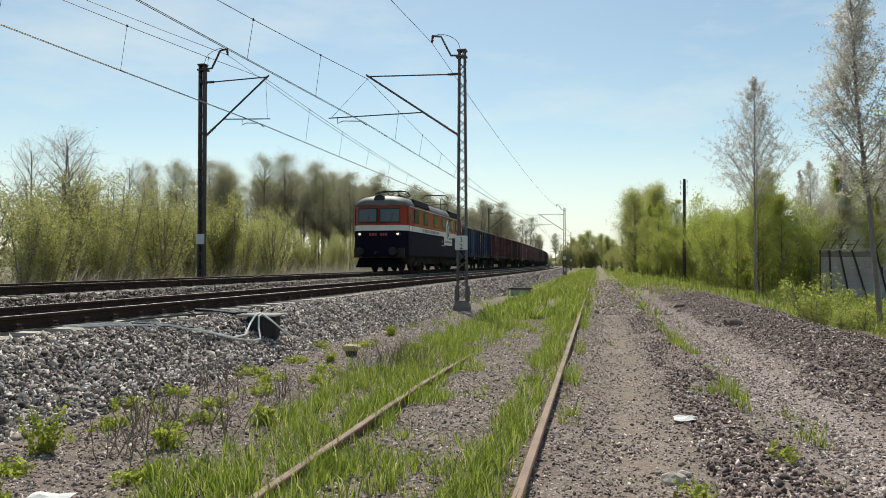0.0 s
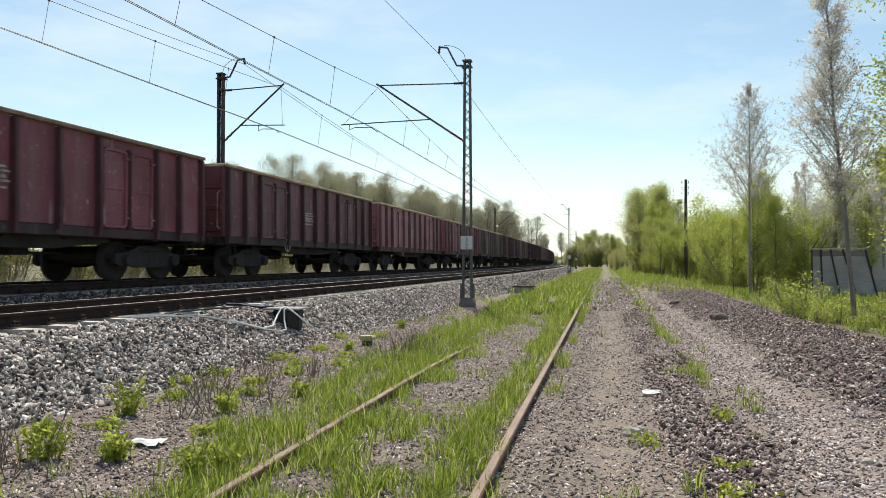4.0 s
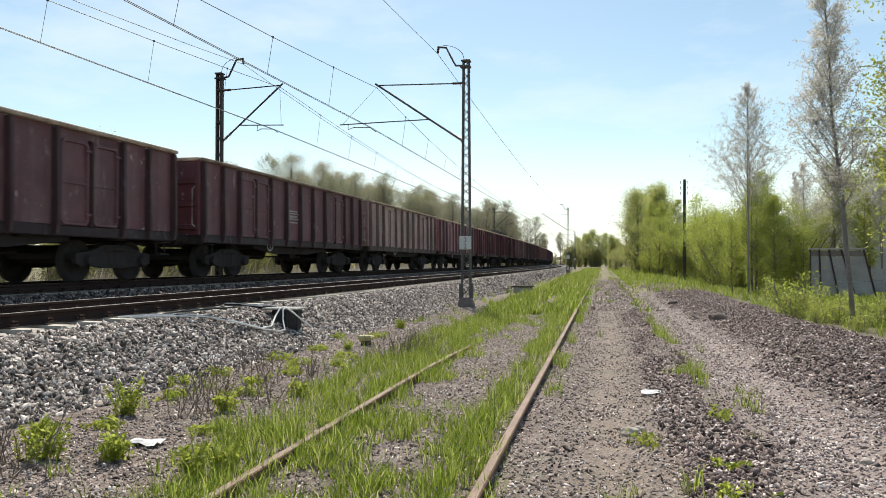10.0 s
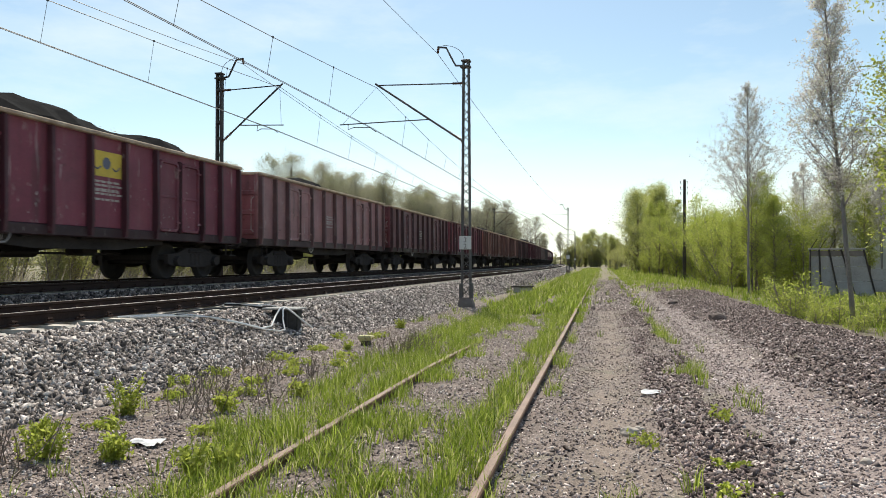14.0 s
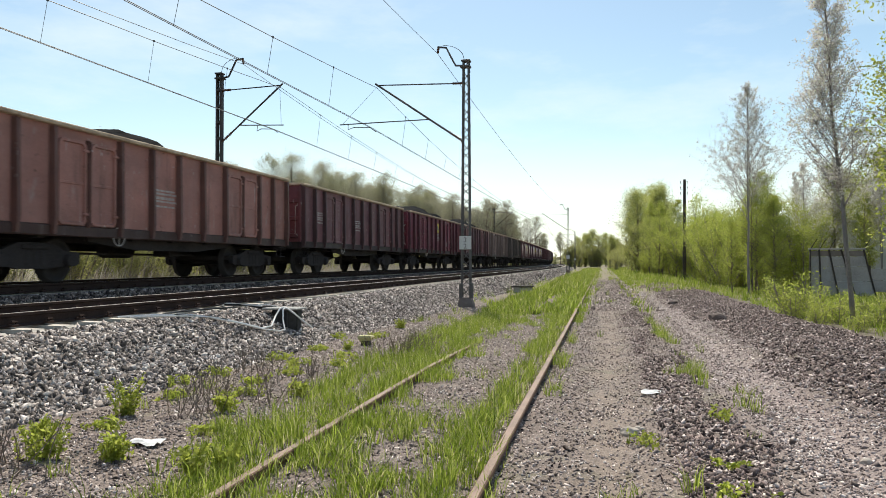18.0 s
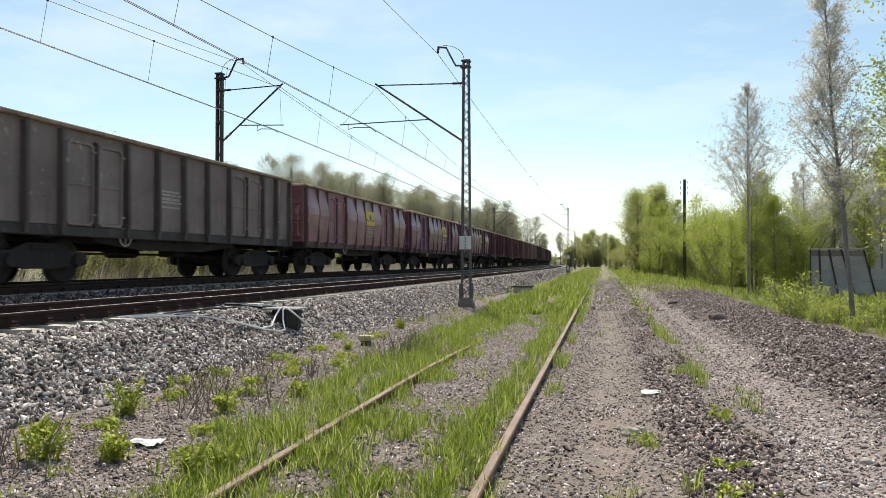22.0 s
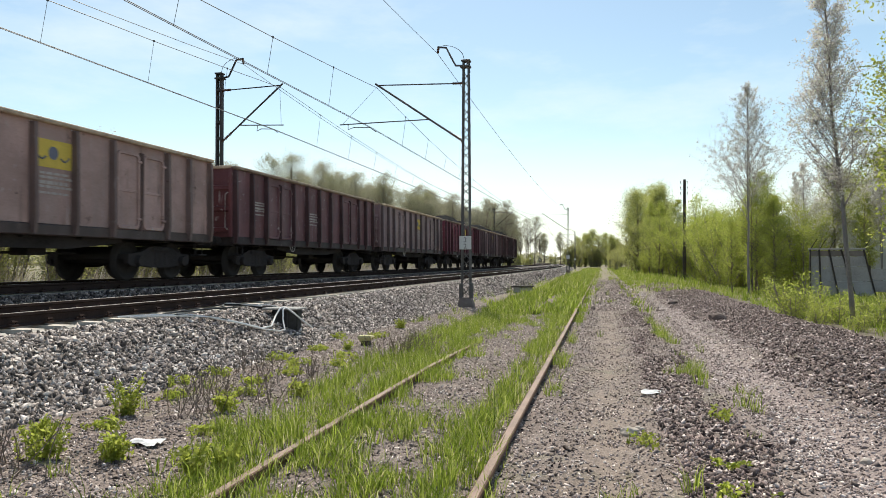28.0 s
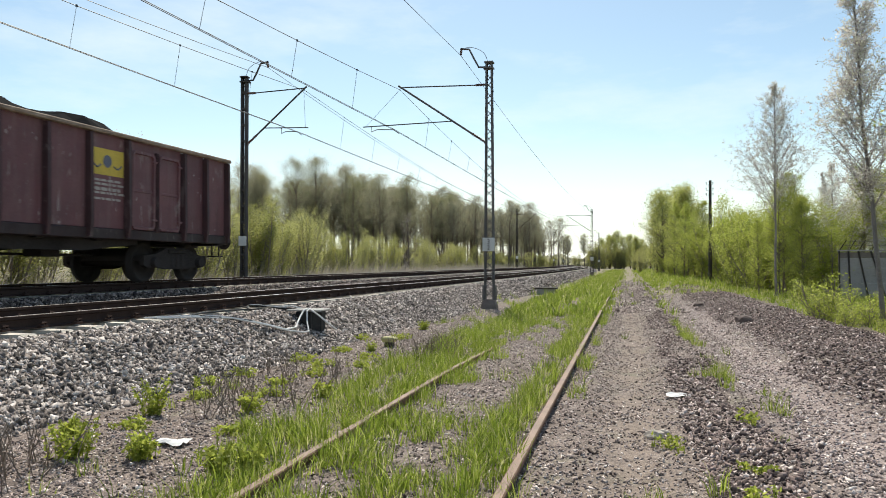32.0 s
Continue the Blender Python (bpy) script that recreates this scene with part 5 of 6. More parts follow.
bush = [plant("bush", "fresh green willow bush with many stems", "bush", "bushes along the line", M["twig"], M["leaf_willow"], 10 + i, h=5.0, trunk_r=0.045, first=0.08, n_limb=72,
              reach=0.22, up=2.0, sag=0.03, leaves=7200, size=0.046, scatter=0.20, stems=9, twigs=4) for i in range(3)]
sallow = [plant("sallow_bush", "sallow bush in bright yellow-green leaf", "bush", "bushes along the lane", M["twig"], M["leaf_fresh"], 20 + i, h=5.0, trunk_r=0.045, first=0.08, n_limb=64,
                reach=0.26, up=1.5, sag=0.03, leaves=10000, size=0.046, scatter=0.19, stems=8, twigs=4) for i in range(2)]
wood = [plant("alder_tree", "tall alder in thin spring leaf with a dark trunk", "tree", "wood beyond the tracks", M["bark"], M["leaf_dark"], 30 + i, h=14.6, trunk_r=0.17, first=0.42, n_limb=56,
              reach=0.235, up=1.15, sag=0.04, leaves=6600, size=0.066, scatter=0.26, twigs=10) for i in range(3)]
bare = [plant("bare_tree", "nearly bare tree with fine branching", "tree", "trees among the bushes", M["bark"], M["catkin"], 50 + i, h=6.8, trunk_r=0.10, first=0.2, n_limb=34,
              reach=0.32, up=1.0, sag=0.04, leaves=900, size=0.035, scatter=0.12, twigs=12) for i in range(2)]
birch = [plant("birch", "slender birch with pale bark and catkin-hung twigs", "birch", "young birches", M["birch"], M["catkin"], 70 + i, h=9.6, limb_k=0.16, trunk_r=(0.055, 0.058)[i], first=(0.36, 0.30)[i], n_limb=(84, 96)[i],
               reach=(0.33, 0.185)[i], up=(1.25, 1.35)[i], sag=(0.05, 0.02)[i], leaves=(19000, 25000)[i], size=(0.027, 0.026)[i], scatter=(0.05, 0.045)[i], twigs=(15, 16)[i], top_bare=0.85, cone=True) for i in range(2)]
willow = [plant("willow_tree", "broad willow in pale green leaf", "tree", "trees along the lane", M["bark"], M["leaf_birch"], 90 + i, h=10.5, trunk_r=0.2, first=0.06, n_limb=60,
                reach=(0.30, 0.22)[i], up=(0.8, 1.1)[i], sag=(-0.02, 0.0)[i], leaves=11000, size=0.090, scatter=0.42, twigs=9) for i in range(2)]
leafy = [plant("young_aspen", "young aspen in bright fresh leaf", "tree", "trees along the lane", M["bark"], M["leaf_fresh"], 110 + i, h=7.5, trunk_r=0.06, first=0.12, n_limb=60,
               reach=0.19, up=0.9, sag=0.0, leaves=13000, size=0.036, scatter=0.10, twigs=8) for i in range(2)]

spread(bush, along((-19.5, 6), (-21, 46), 34, 1.8, 1, 1.0) + along((-25, 8), (-29, 70), 34, 3, 2, 1.1)
       + along((-26, 60), (-32, 190), 30, 3.0, 6, 1.0) + along((-34, 92), (-24, 230), 26, 4.0, 41, 0.85) + along((-62, 112), (-48, 260), 44, 6.0, 42, 1.0) + along((-40, 240), (-30, 330), 18, 6.0, 43, 1.1) + along((-4, 235), (-18, 300), 10, 3, 7, 1.2) + along((3.5, 120), (2, 240), 10, 1.2, 8, 0.9) + along((-10, 233), (6, 238), 12, 2.0, 45, 1.5), 1, 0.62, 1.22)
spread(sallow, along((6.6, 54), (8.8, 40), 14, 1.0, 3, 1.0) + along((9, 56), (8, 100), 28, 1.5, 4, 1.15) + along((5, 80), (5, 100), 8, 0.8, 24, 0.5)
       + along((11, 54), (24, 60), 18, 1.5, 25, 0.95) + along((16, 44), (22, 46), 6, 1.0, 26, 0.6), 21)
shrub = [plant("low_shrub", "low leafy shrub in bright yellow-green leaf", "shrub", "shrubs at the edge of the tipped stone", M["twig"], M["leaf_fresh"], 130 + i, h=1.25, trunk_r=0.014, first=0.10, n_limb=44,
               reach=0.42, up=0.9, sag=0.02, leaves=2600, size=0.025, scatter=0.075, stems=7, twigs=3) for i in range(2)]
spread(shrub, [(4.75, 20.6, 0.95), (5.1, 21.4, 1.1), (4.9, 19.4, 0.7), (5.35, 20.2, 1.0), (6.25, 19.3, 0.9), (6.4, 25.5, 0.6), (6.6, 32.0, 0.8), (5.2, 17.6, 0.5)], 22)
spread(bare, along((-22, 10), (-28, 46), 20, 2.0, 8, 0.9) + [(-25, 33.5, 1.0), (-26.5, 36, 1.05)] + [(-23, 80, 1.1), (-22, 120, 1.2)], 2)
spread(wood, along((-54, 100), (-40, 165), 36, 4, 19, 1.0) + along((-46, 108), (-26, 245), 76, 6, 9, 1.08) + along((-66, 105), (-42, 240), 66, 8, 10, 1.1) + along((-44, 112), (-34, 200), 24, 5, 40, 1.02) + along((-58, 108), (-40, 250), 36, 5, 44, 0.6) + along((-30, 235), (-42, 340), 36, 5, 11, 0.95) + along((-20, 330), (-60, 430), 20, 10, 12, 0.9), 3, 0.82, 1.12)
spread(birch, [(6.35, 36.2, 1.0), (5.78, 19.6, 1.0), (10.4, 43, 0.7), (12, 45, 0.75), (14, 43, 0.8), (11, 46, 0.7), (15, 46, 0.8), (16.5, 48, 0.8), (13.5, 49, 0.8), (18, 50, 0.8), (20, 46, 0.9), (18, 44, 0.8)], 4, 0.98, 1.02)
spread(willow, [(4.4, 100, 0.9), (6.2, 86, 0.8), (7.4, 108, 0.95), (6.6, 96, 0.85), (5.4, 116, 1.0), (4.0, 108, 0.9), (9.5, 120, 0.95), (-3, 245, 1.05), (3, 255, 0.9), (-6, 262, 0.9), (-1, 238, 1.0), (1, 248, 1.1), (4.5, 240, 0.9), (-8, 250, 0.8), (-5, 240, 1.0), (2.5, 236, 0.8), (19, 66, 0.7), (22, 62, 0.8), (26, 74, 0.9), (8, 140, 0.9), (9, 170, 0.9), (31, 66, 0.9), (14.5, 57, 0.6), (17, 60, 0.7), (19.5, 58, 0.65), (12.2, 62, 0.65)], 5)
spread(leafy, [(6.02, 15.4, 1.0), (7.15, 18.6, 1.05), (7.1, 38.5, 0.72), (8.4, 41.5, 0.75), (6.7, 37.4, 0.64), (7.6, 37.0, 0.55), (6.0, 38.2, 0.5), (12.4, 45, 0.85), (14.2, 46.5, 0.8), (13.3, 43.5, 0.72), (8.9, 43.0, 0.62), (5.3, 76, 1.0), (6.3, 70, 0.85), (4.9, 84, 1.05), (5.9, 80, 0.9)], 6)


def far_woods():
    """A low belt of distant woods before the horizon."""
    rs = np.random.RandomState(4)
    n = 30000
    a = rs.uniform(radians(-75), radians(50), n)
    r = rs.uniform(430, 520, n)
    top = 9 + 3 * np.sin(a * 9) + 2 * np.sin(a * 41 + 1) + 1.5 * np.sin(a * 130)
    c = np.stack([r * np.sin(a), r * np.cos(a), rs.uniform(0, 1, n) ** 0.8 * top - 0.5], 1)
    v, f = leaf_quads(c, rs, 1.7)
    tagged(new("far_woods", fast_mesh("far_woods", v, f, M["leaf_dark"])), "distant low belt of woods on the horizon", "woods", kind="stuff")


far_woods()


# ---- stone and grass on the ground ----
def stones(name, label, pts, size, mat, seed, flat=1.0):
    """Many small angular stones as one mesh: eight jittered corners each."""
    rs = np.random.RandomState(seed)
    n = len(pts)
    cube = np.array([(x, y, z) for z in (-1, 1) for y in (-1, 1) for x in (-1, 1)], float)
    v = cube[None] * 0.5 * (1 - 0.35 * (cube[None, :, 2:3] > 0) * rs.uniform(0, 1, (n, 1, 1))) + rs.normal(0, 0.155, (n, 8, 3))
    q = rs.normal(0, 1, (n, 4))
    q /= np.linalg.norm(q, axis=1, keepdims=True)
    w, x, y, z = q.T
    R = np.stack([1 - 2 * (y * y + z * z), 2 * (x * y - z * w), 2 * (x * z + y * w), 2 * (x * y + z * w), 1 - 2 * (x * x + z * z), 2 * (y * z - x * w),
                  2 * (x * z - y * w), 2 * (y * z + x * w), 1 - 2 * (x * x + y * y)], 1).reshape(n, 3, 3)
    s = size * rs.lognormal(-0.04, 0.28, (n, 1, 1)) * np.stack([np.full(n, 1.35), rs.uniform(0.45, 0.85, n), rs.uniform(0.32, 0.62, n)], 1)[:, None, :]
    v = np.einsum("nij,nkj->nki", R, v * s)
    v[:, :, 2] *= flat
    v += np.asarray(pts)[:, None, :]
    fc = np.array([(0, 2, 3, 1), (4, 5, 7, 6), (0, 1, 5, 4), (2, 6, 7, 3), (0, 4, 6, 2), (1, 3, 7, 5)])
    f = (fc[None] + 8 * np.arange(n)[:, None, None]).reshape(-1, 4)
    return tagged(new(name, fast_mesh(name, v.reshape(-1, 3), f, mat)), label, "stones", kind="stuff")


BED_OFF = np.array([-5.2, -2.5, -1.9, 0, 1.75, 2.5, 3.0, GAP + 0.9, GAP + 1.2, GAP + 1.55, GAP + 1.9, GAP + 2.35, GAP + 2.75, GAP + 3.3])
BED_Z = np.array([-0.3, 0.66, 0.74, 0.74, 0.72, 0.53, 0.50, 0.50, 0.475, 0.465, 0.36, 0.10, -0.08, -0.30])


def bed_points(n, lo, hi, s_lo, s_hi, seed, power=1.0):
    rs = np.random.RandomState(seed)
    s = s_lo + (s_hi - s_lo) * rs.uniform(0, 1, n) ** power
    o = rs.uniform(lo, hi, n)
    z = np.interp(o, BED_OFF, BED_Z) + rs.uniform(0.0, 0.04, n)
    out = [on_track(a, b) for a, b in zip(s, o)]
    return np.array([(x, y, c) for (x, y, _), c in zip(out, z)])


stones("ballast_stones", "loose grey crushed stone on the embankment slope", bed_points(120000, GAP + 1.24, GAP + 2.95, 3.5, 36, 1, 1.6), 0.044, M["ballast_stone"], 1)
stones("ballast_stones", "loose grey crushed stone between the rails", bed_points(16000, 1.5, GAP - 0.9, 5, 45, 2, 1.3), 0.045, M["track_stone"], 2)
stones("ballast_stones", "loose grey crushed stone on the far embankment slope", bed_points(12000, GAP + 1.1, GAP + 2.9, 35, 100, 3, 1.2), 0.065, M["ballast_stone"], 3)


def scatter(n, x0, x1, y0, y1, seed, power=1.6, keep=None, dz=0.0):
    rs = np.random.RandomState(seed)
    x = rs.uniform(x0, x1, n)
    y = y0 + (y1 - y0) * rs.uniform(0, 1, n) ** power
    out = []
    for a, b in zip(x, y):
        if keep is None or keep(a, b):
            out.append((a, b, ground_z(a, b) + dz))
    return np.array(out)


def heap_keep(x, y):
    n1 = noise.noise((x, y * 0.4, 5))
    rut = 2.25 + 0.45 * n1 + max(0.0, 8.5 - y) * 0.35
    return rut < x < 5.0 + 0.5 * noise.noise((x * 0.7, y * 0.5, 2)) or (0.50 < x < 1.30 and n1 + 0.6 * noise.noise((x * 3, y * 1.5, 8)) > -0.1)


def rut_keep(x, y):
    return 1.35 + 0.3 * noise.noise((x, y * 0.5, 6)) < x < 2.5 + 0.4 * noise.noise((x, y * 0.4, 5)) + max(0.0, 8.5 - y) * 0.40


def lane_keep(x, y):
    return not (-0.14 < x < 0.34 and noise.noise((x * 2.0, y * 1.1, 6.0)) > 0.05) or noise.noise((x * 9, y * 9, 1)) > 0.05


stones("lane_gravel", "loose gravel on the far lane", scatter(9000, -0.6, 1.8, 24, 70, 14, 1.3), 0.045, M["path_stone"], 14)
stones("tipped_stones", "dark brown tipped stone beside the lane", scatter(100000, 0.3, 5.6, 4.0, 50, 11, 1.9, heap_keep), 0.030, M["heap_stone"], 11, 1.0)
stones("rut_gravel", "pinkish crushed gravel in the second wheel rut", scatter(50000, 1.1, 4.6, 3.6, 40, 16, 1.9, rut_keep), 0.024, M["rut_stone"], 16, 0.9)
stones("lane_gravel", "pale loose gravel on the lane and siding", scatter(80000, -4.9, 1.8, 3.2, 26, 12, 1.8, lane_keep), 0.019, M["path_stone"], 12)


stones("ballast_stones", "loose grey crushed stone on the slope behind", bed_points(9000, GAP + 1.30, GAP + 2.95, -9, 3.6, 4, 0.8), 0.05, M["ballast_stone"], 4)
stones("tipped_stones", "dark brown tipped stone behind", scatter(26000, 0.3, 5.6, -9, 4.1, 17, 0.8, heap_keep), 0.036, M["heap_stone"], 17)
stones("lane_gravel", "pale loose gravel behind", scatter(40000, -4.9, 4.0, -9, 3.7, 18, 0.8, lane_keep), 0.021, M["path_stone"], 18)


def grass_density(x, y):
    n1, n2 = noise.noise((x * 0.9, y * 0.45, 1.0)), noise.noise((x * 2.3, y * 1.3, 3.0))
    lo, hi = -3.05 - 0.10 * (y - 5.4), -1.93 - 0.02 * (y - 5.4)          # the broad strip over the left rail
    lo, hi = max(lo, -3.55), max(hi, -2.5)
    d = min(1.0, 2.2 * min(x - lo, hi - x) + 0.40 + 0.7 * n1)
    d = max(d, 1.35 - abs(x + 1.02 + 0.10 * n1) / 0.27)                   # inside the right rail
    d = max(d, 1.2 * n1 + 0.55 - abs(x + 0.58) / 0.13)
    d = max(d, (1.05 + 0.5 * n1 - abs(x + 2.27) / 0.30) * min(1.0, max(0.0, (y - 5.6) / 2.0)))     # over the left rail
    if y > 13:
        d = max(d, (1.15 - abs(x + 1.25) / 0.65) * min(1, (y - 13) / 8))
    if y > 26:
        d = max(d, (1.0 - abs(x + 2.2) / 2.4) * min(1, (y - 26) / 10))
    if y > 9:
        d = max(d, 0.42 + 0.5 * n2 - abs(x - 1.15 - 0.2 * n1) / 0.34)
    if y > 36 and x > 1.5:
        d = max(d, min(0.75, (y - 36) * 0.04) + 0.3 * n1)
    if x > 4.8:
        d = max(d, min(0.9, (x - 4.8) * 0.9))
    if -4.9 < x < -2.6:
        d = max(d, 1.1 * n1 + 0.7 * n2 - 0.32)
    if -2.1 < x < -1.2:
        d = max(d, 0.8 * n1 + 0.7 * n2 + 0.24)
    if 0.5 < x < 1.7:
        d = max(d, 0.6 * n1 + 0.6 * n2 - 0.28)
    return d + 0.95 * n2 + 0.45 * noise.noise((x * 6, y * 4, 2.0)) - 0.42


def grass(name, label, pts, h, width, mat, seed, lean=0.45, blades=1, tuft=0.05):
    """Bent blades; each point is a tuft of several."""
    rs = np.random.RandomState(seed)
    p = np.repeat(np.asarray(pts), blades, 0)
    n = len(p)
    off = rs.normal(0, tuft, (n, 2)) if blades > 1 else np.zeros((n, 2))
    p = p + np.concatenate([off, np.zeros((n, 1))], 1)
    a = np.where(rs.uniform(0, 1, n) < 0.6, np.arctan2(off[:, 1], off[:, 0]) + rs.normal(0, 0.5, n), rs.uniform(0, 2 * math.pi, n))
    ln = h * np.repeat(rs.lognormal(0, 0.28, len(pts)), blades) * rs.lognormal(0, 0.25, n)
    d = np.stack([np.cos(a), np.sin(a), np.zeros(n)], 1) * (ln * rs.uniform(0.1, lean * 1.8, n))[:, None]
    b = a + rs.uniform(-1.2, 1.2, n)
    sd = np.stack([-np.sin(b), np.cos(b), np.zeros(n)], 1) * (width * rs.uniform(0.6, 1.4, n))[:, None]
    up = np.zeros((n, 3))
    up[:, 2] = ln
    v = np.stack([p - sd, p + sd, p + d * 0.3 + up * 0.55 + sd * 0.75, p + d * 0.3 + up * 0.55 - sd * 0.75, p + d + up * 0.92], 1).reshape(-1, 3)
    k = 5 * np.arange(n)[:, None]
    f = np.concatenate([k + np.array([[0, 1, 2]]), k + np.array([[0, 2, 3]]), k + np.array([[3, 2, 4]])])
    return tagged(new(name, fast_mesh(name, v, f, mat)), label, "grass", kind="stuff")


def grass_points(n, x0, x1, y0, y1, seed, power):
    rs = np.random.RandomState(seed)
    x = rs.uniform(x0, x1, n)
    y = y0 + (y1 - y0) * rs.uniform(0, 1, n) ** power
    r = rs.uniform(0, 1, n)
    return np.array([(a, b, ground_z(a, b) - 0.01) for a, b, c in zip(x, y, r) if grass_density(a, b) > c])


grass("grass", "lush spring grass between and beside the siding rails", grass_points(34000, -5.0, 2.2, 2.6, 24, 21, 1.5), 0.128, 0.0038, M["grass"], 21, 0.50, 10, 0.035)
grass("grass", "spring grass between the rails behind", grass_points(9000, -5.0, 2.2, -9, 2.7, 26, 0.9), 0.135, 0.007, M["grass"], 26, 0.55, 6, 0.04)
grass("grass", "lush spring grass along the overgrown siding", grass_points(40000, -5.2, 5.5, 22, 190, 22, 1.7), 0.20, 0.014, M["grass"], 22, 0.5, 6, 0.08)
grass("grass", "tall grass under the birches", grass_points(16000, 4.4, 16, 11, 52, 23, 1.5), 0.17, 0.009, M["grass"], 23, 0.5, 7, 0.08)
grass("grass", "rough meadow grass beyond the siding", grass_points(9000, 4.0, 30, 50, 200, 24, 1.2), 0.35, 0.03, M["grass"], 24, 0.5, 5, 0.2)


def reeds():
    rs = np.random.RandomState(31)
    n = 45000
    s = rs.uniform(0, 130, n)
    o = rs.uniform(-12, -4.3, n)
    p = np.array([(*on_track(a, b)[:2], -0.15) for a, b in zip(s, o)])
    grass("dry_reeds", "dry grey-brown grass along the far side of the line", p, 0.85, 0.014, M["reed"], 31, 0.5)


reeds()

# ---- poles, box, litter ----
for x, y, h in ((6.5, 65, 8.2), (5.6, 135, 8.2), (6.0, 205, 8.0)):
    pl = thing("timber_pole", "old dark tarred timber pole", "pole", "timber poles along the lane", at=(x, y, ground_z(x, y)))
    part("shaft", Build().tube((0, 0, -0.3), (0.05, 0, h), 0.16, 0.11, 10), M["timber"], pl)
    ib = Build()
    for z in (h - 0.35, h - 0.8, h - 1.25):
        for sx in (-1, 1):
            ib.path([(sx * 0.10, 0, z), (sx * 0.26, 0, z), (sx * 0.26, 0, z + 0.12)], 0.015, 5)
            ib.tube((sx * 0.26, 0, z + 0.10), (sx * 0.26, 0, z + 0.22), 0.04, 0.03, 8)
    part("pin_insulators", ib, M["insulator"], pl)



def bed_at(x, y):
    """The ballast's height beside the near track."""
    off = (x - on_track(y, 0)[0])
    return float(np.interp(off, BED_OFF, BED_Z))


def cable_box():
    x, y = -5.68, 13.2
    z = 0.12
    ob = thing("cable_box", "weathered concrete cable box, walls darkened as shade, with pale cables over it", "cable box", at=(x, y, z))
    eight = [(math.cos(radians(22.5 + 45 * k)), math.sin(radians(22.5 + 45 * k))) for k in range(8)]
    # the near-black wall colour carries the ring's shade; the lid stays pale
    part("ring_wall", Build().loft([[(u * r, v * r, z) for u, v in eight] for r, z in ((0.23, -0.20), (0.26, 0.10), (0.27, 0.36), (0.25, 0.385))]), M["tar"], ob, "concrete ring with its shade in the dark colour")
    for k in (5, 6, 7):
        u, v = eight[k]
        part("corner_rib", Build().tube((u * 0.24, v * 0.24, -0.2), (u * 0.265, v * 0.265, 0.36), 0.022, n=6), M["tar"], ob)
    part("lid", Build().box((-0.05, 0.02, 0.405), (0.66, 0.52, 0.035), None, 0.012), M["concrete"], ob, "pale concrete lid")
    for r, mat, pts in ((0.017, "cable", [(0.02, -0.18, 0.44), (0.0, -0.32, 0.42), (0.0, -0.50, 0.30), (0.06, -0.80, 0.15), (0.04, -1.15, 0.14), (-0.10, -1.5, 0.24), (-0.3, -1.9, 0.35), (-0.6, -2.3, 0.43), (-0.95, -2.8, 0.46), (-1.2, -3.3, 0.46)]),
                        (0.014, "cable", [(0.06, -0.18, 0.44), (0.06, -0.32, 0.40), (0.12, -0.45, 0.22), (0.22, -0.60, 0.07), (0.21, -0.82, 0.07), (0.1, -1.2, 0.13), (-0.1, -1.7, 0.27), (-0.4, -2.2, 0.40), (-0.7, -2.8, 0.45), (-1.0, -3.3, 0.46)]),
                        (0.016, "black", [(-0.25, -1.8, 0.33), (-0.5, -2.4, 0.42), (-0.9, -2.6, 0.46), (-1.0, -2.0, 0.46), (-0.9, -1.2, 0.46), (-0.7, -0.6, 0.45)]),
                        (0.016, "cable", [(0.0, -0.18, 0.44), (0.12, -0.26, 0.42), (0.28, -0.30, 0.33), (0.42, -0.25, 0.20), (0.52, -0.05, 0.06)]),
                        (0.018, "black", [(-0.30, 0.0, 0.43), (-0.6, 0.05, 0.42), (-0.9, 0.12, 0.45), (-1.3, 0.22, 0.45), (-1.7, 0.3, 0.46)]),
                        (0.016, "black", [(-0.7, -0.50, 0.33), (-1.1, -0.40, 0.46), (-1.4, -0.2, 0.47), (-1.6, 0.05, 0.47)]),
                        (0.013, "cable", [(-0.25, 0.12, 0.43), (-0.5, 0.2, 0.46), (-0.62, 0.1, 0.46), (-0.5, 0.02, 0.44), (-0.9, 0.10, 0.46), (-1.25, 0.28, 0.47), (-1.45, 0.2, 0.47), (-1.3, 0.08, 0.44)])):
        part("cable", Build().path(pts, r, 6), M[mat], ob, "pale grey cable" if mat == "cable" else "black cable")
    return ob


cable_box()
mk = thing("marker_post", "short concrete marker with a yellow-painted cap", "marker post", at=(-4.1, 13.0, -0.16))
part("shaft", Build().loft([[(sx * w, sy * w, z) for sx, sy in ((-1, -1), (1, -1), (1, 1), (-1, 1))] for z, w in ((-0.1, 0.075), (0.15, 0.07))]), M["timber"], mk)
part("cap", Build().loft([[(sx * w, sy * w * 0.8, z) for sx, sy in ((-1, -1), (1, -1), (1, 1), (-1, 1))] for z, w in ((0.152, 0.10), (0.21, 0.13), (0.24, 0.11))]), M["cap"], mk, "dirty yellow cap")
dl = thing("drain_cover", "dark slab over a drain at the embankment foot", "drain cover", at=(-3.75, 36.7, 0.0))
part("slab", Build().box((0, 0, 0.22), (1.05, 0.7, 0.07), None, 0.015), M["timber"], dl)
part("kerb", Build().box((0, 0, 0.05), (0.85, 0.55, 0.28), None, 0.02), M["concrete"], dl)
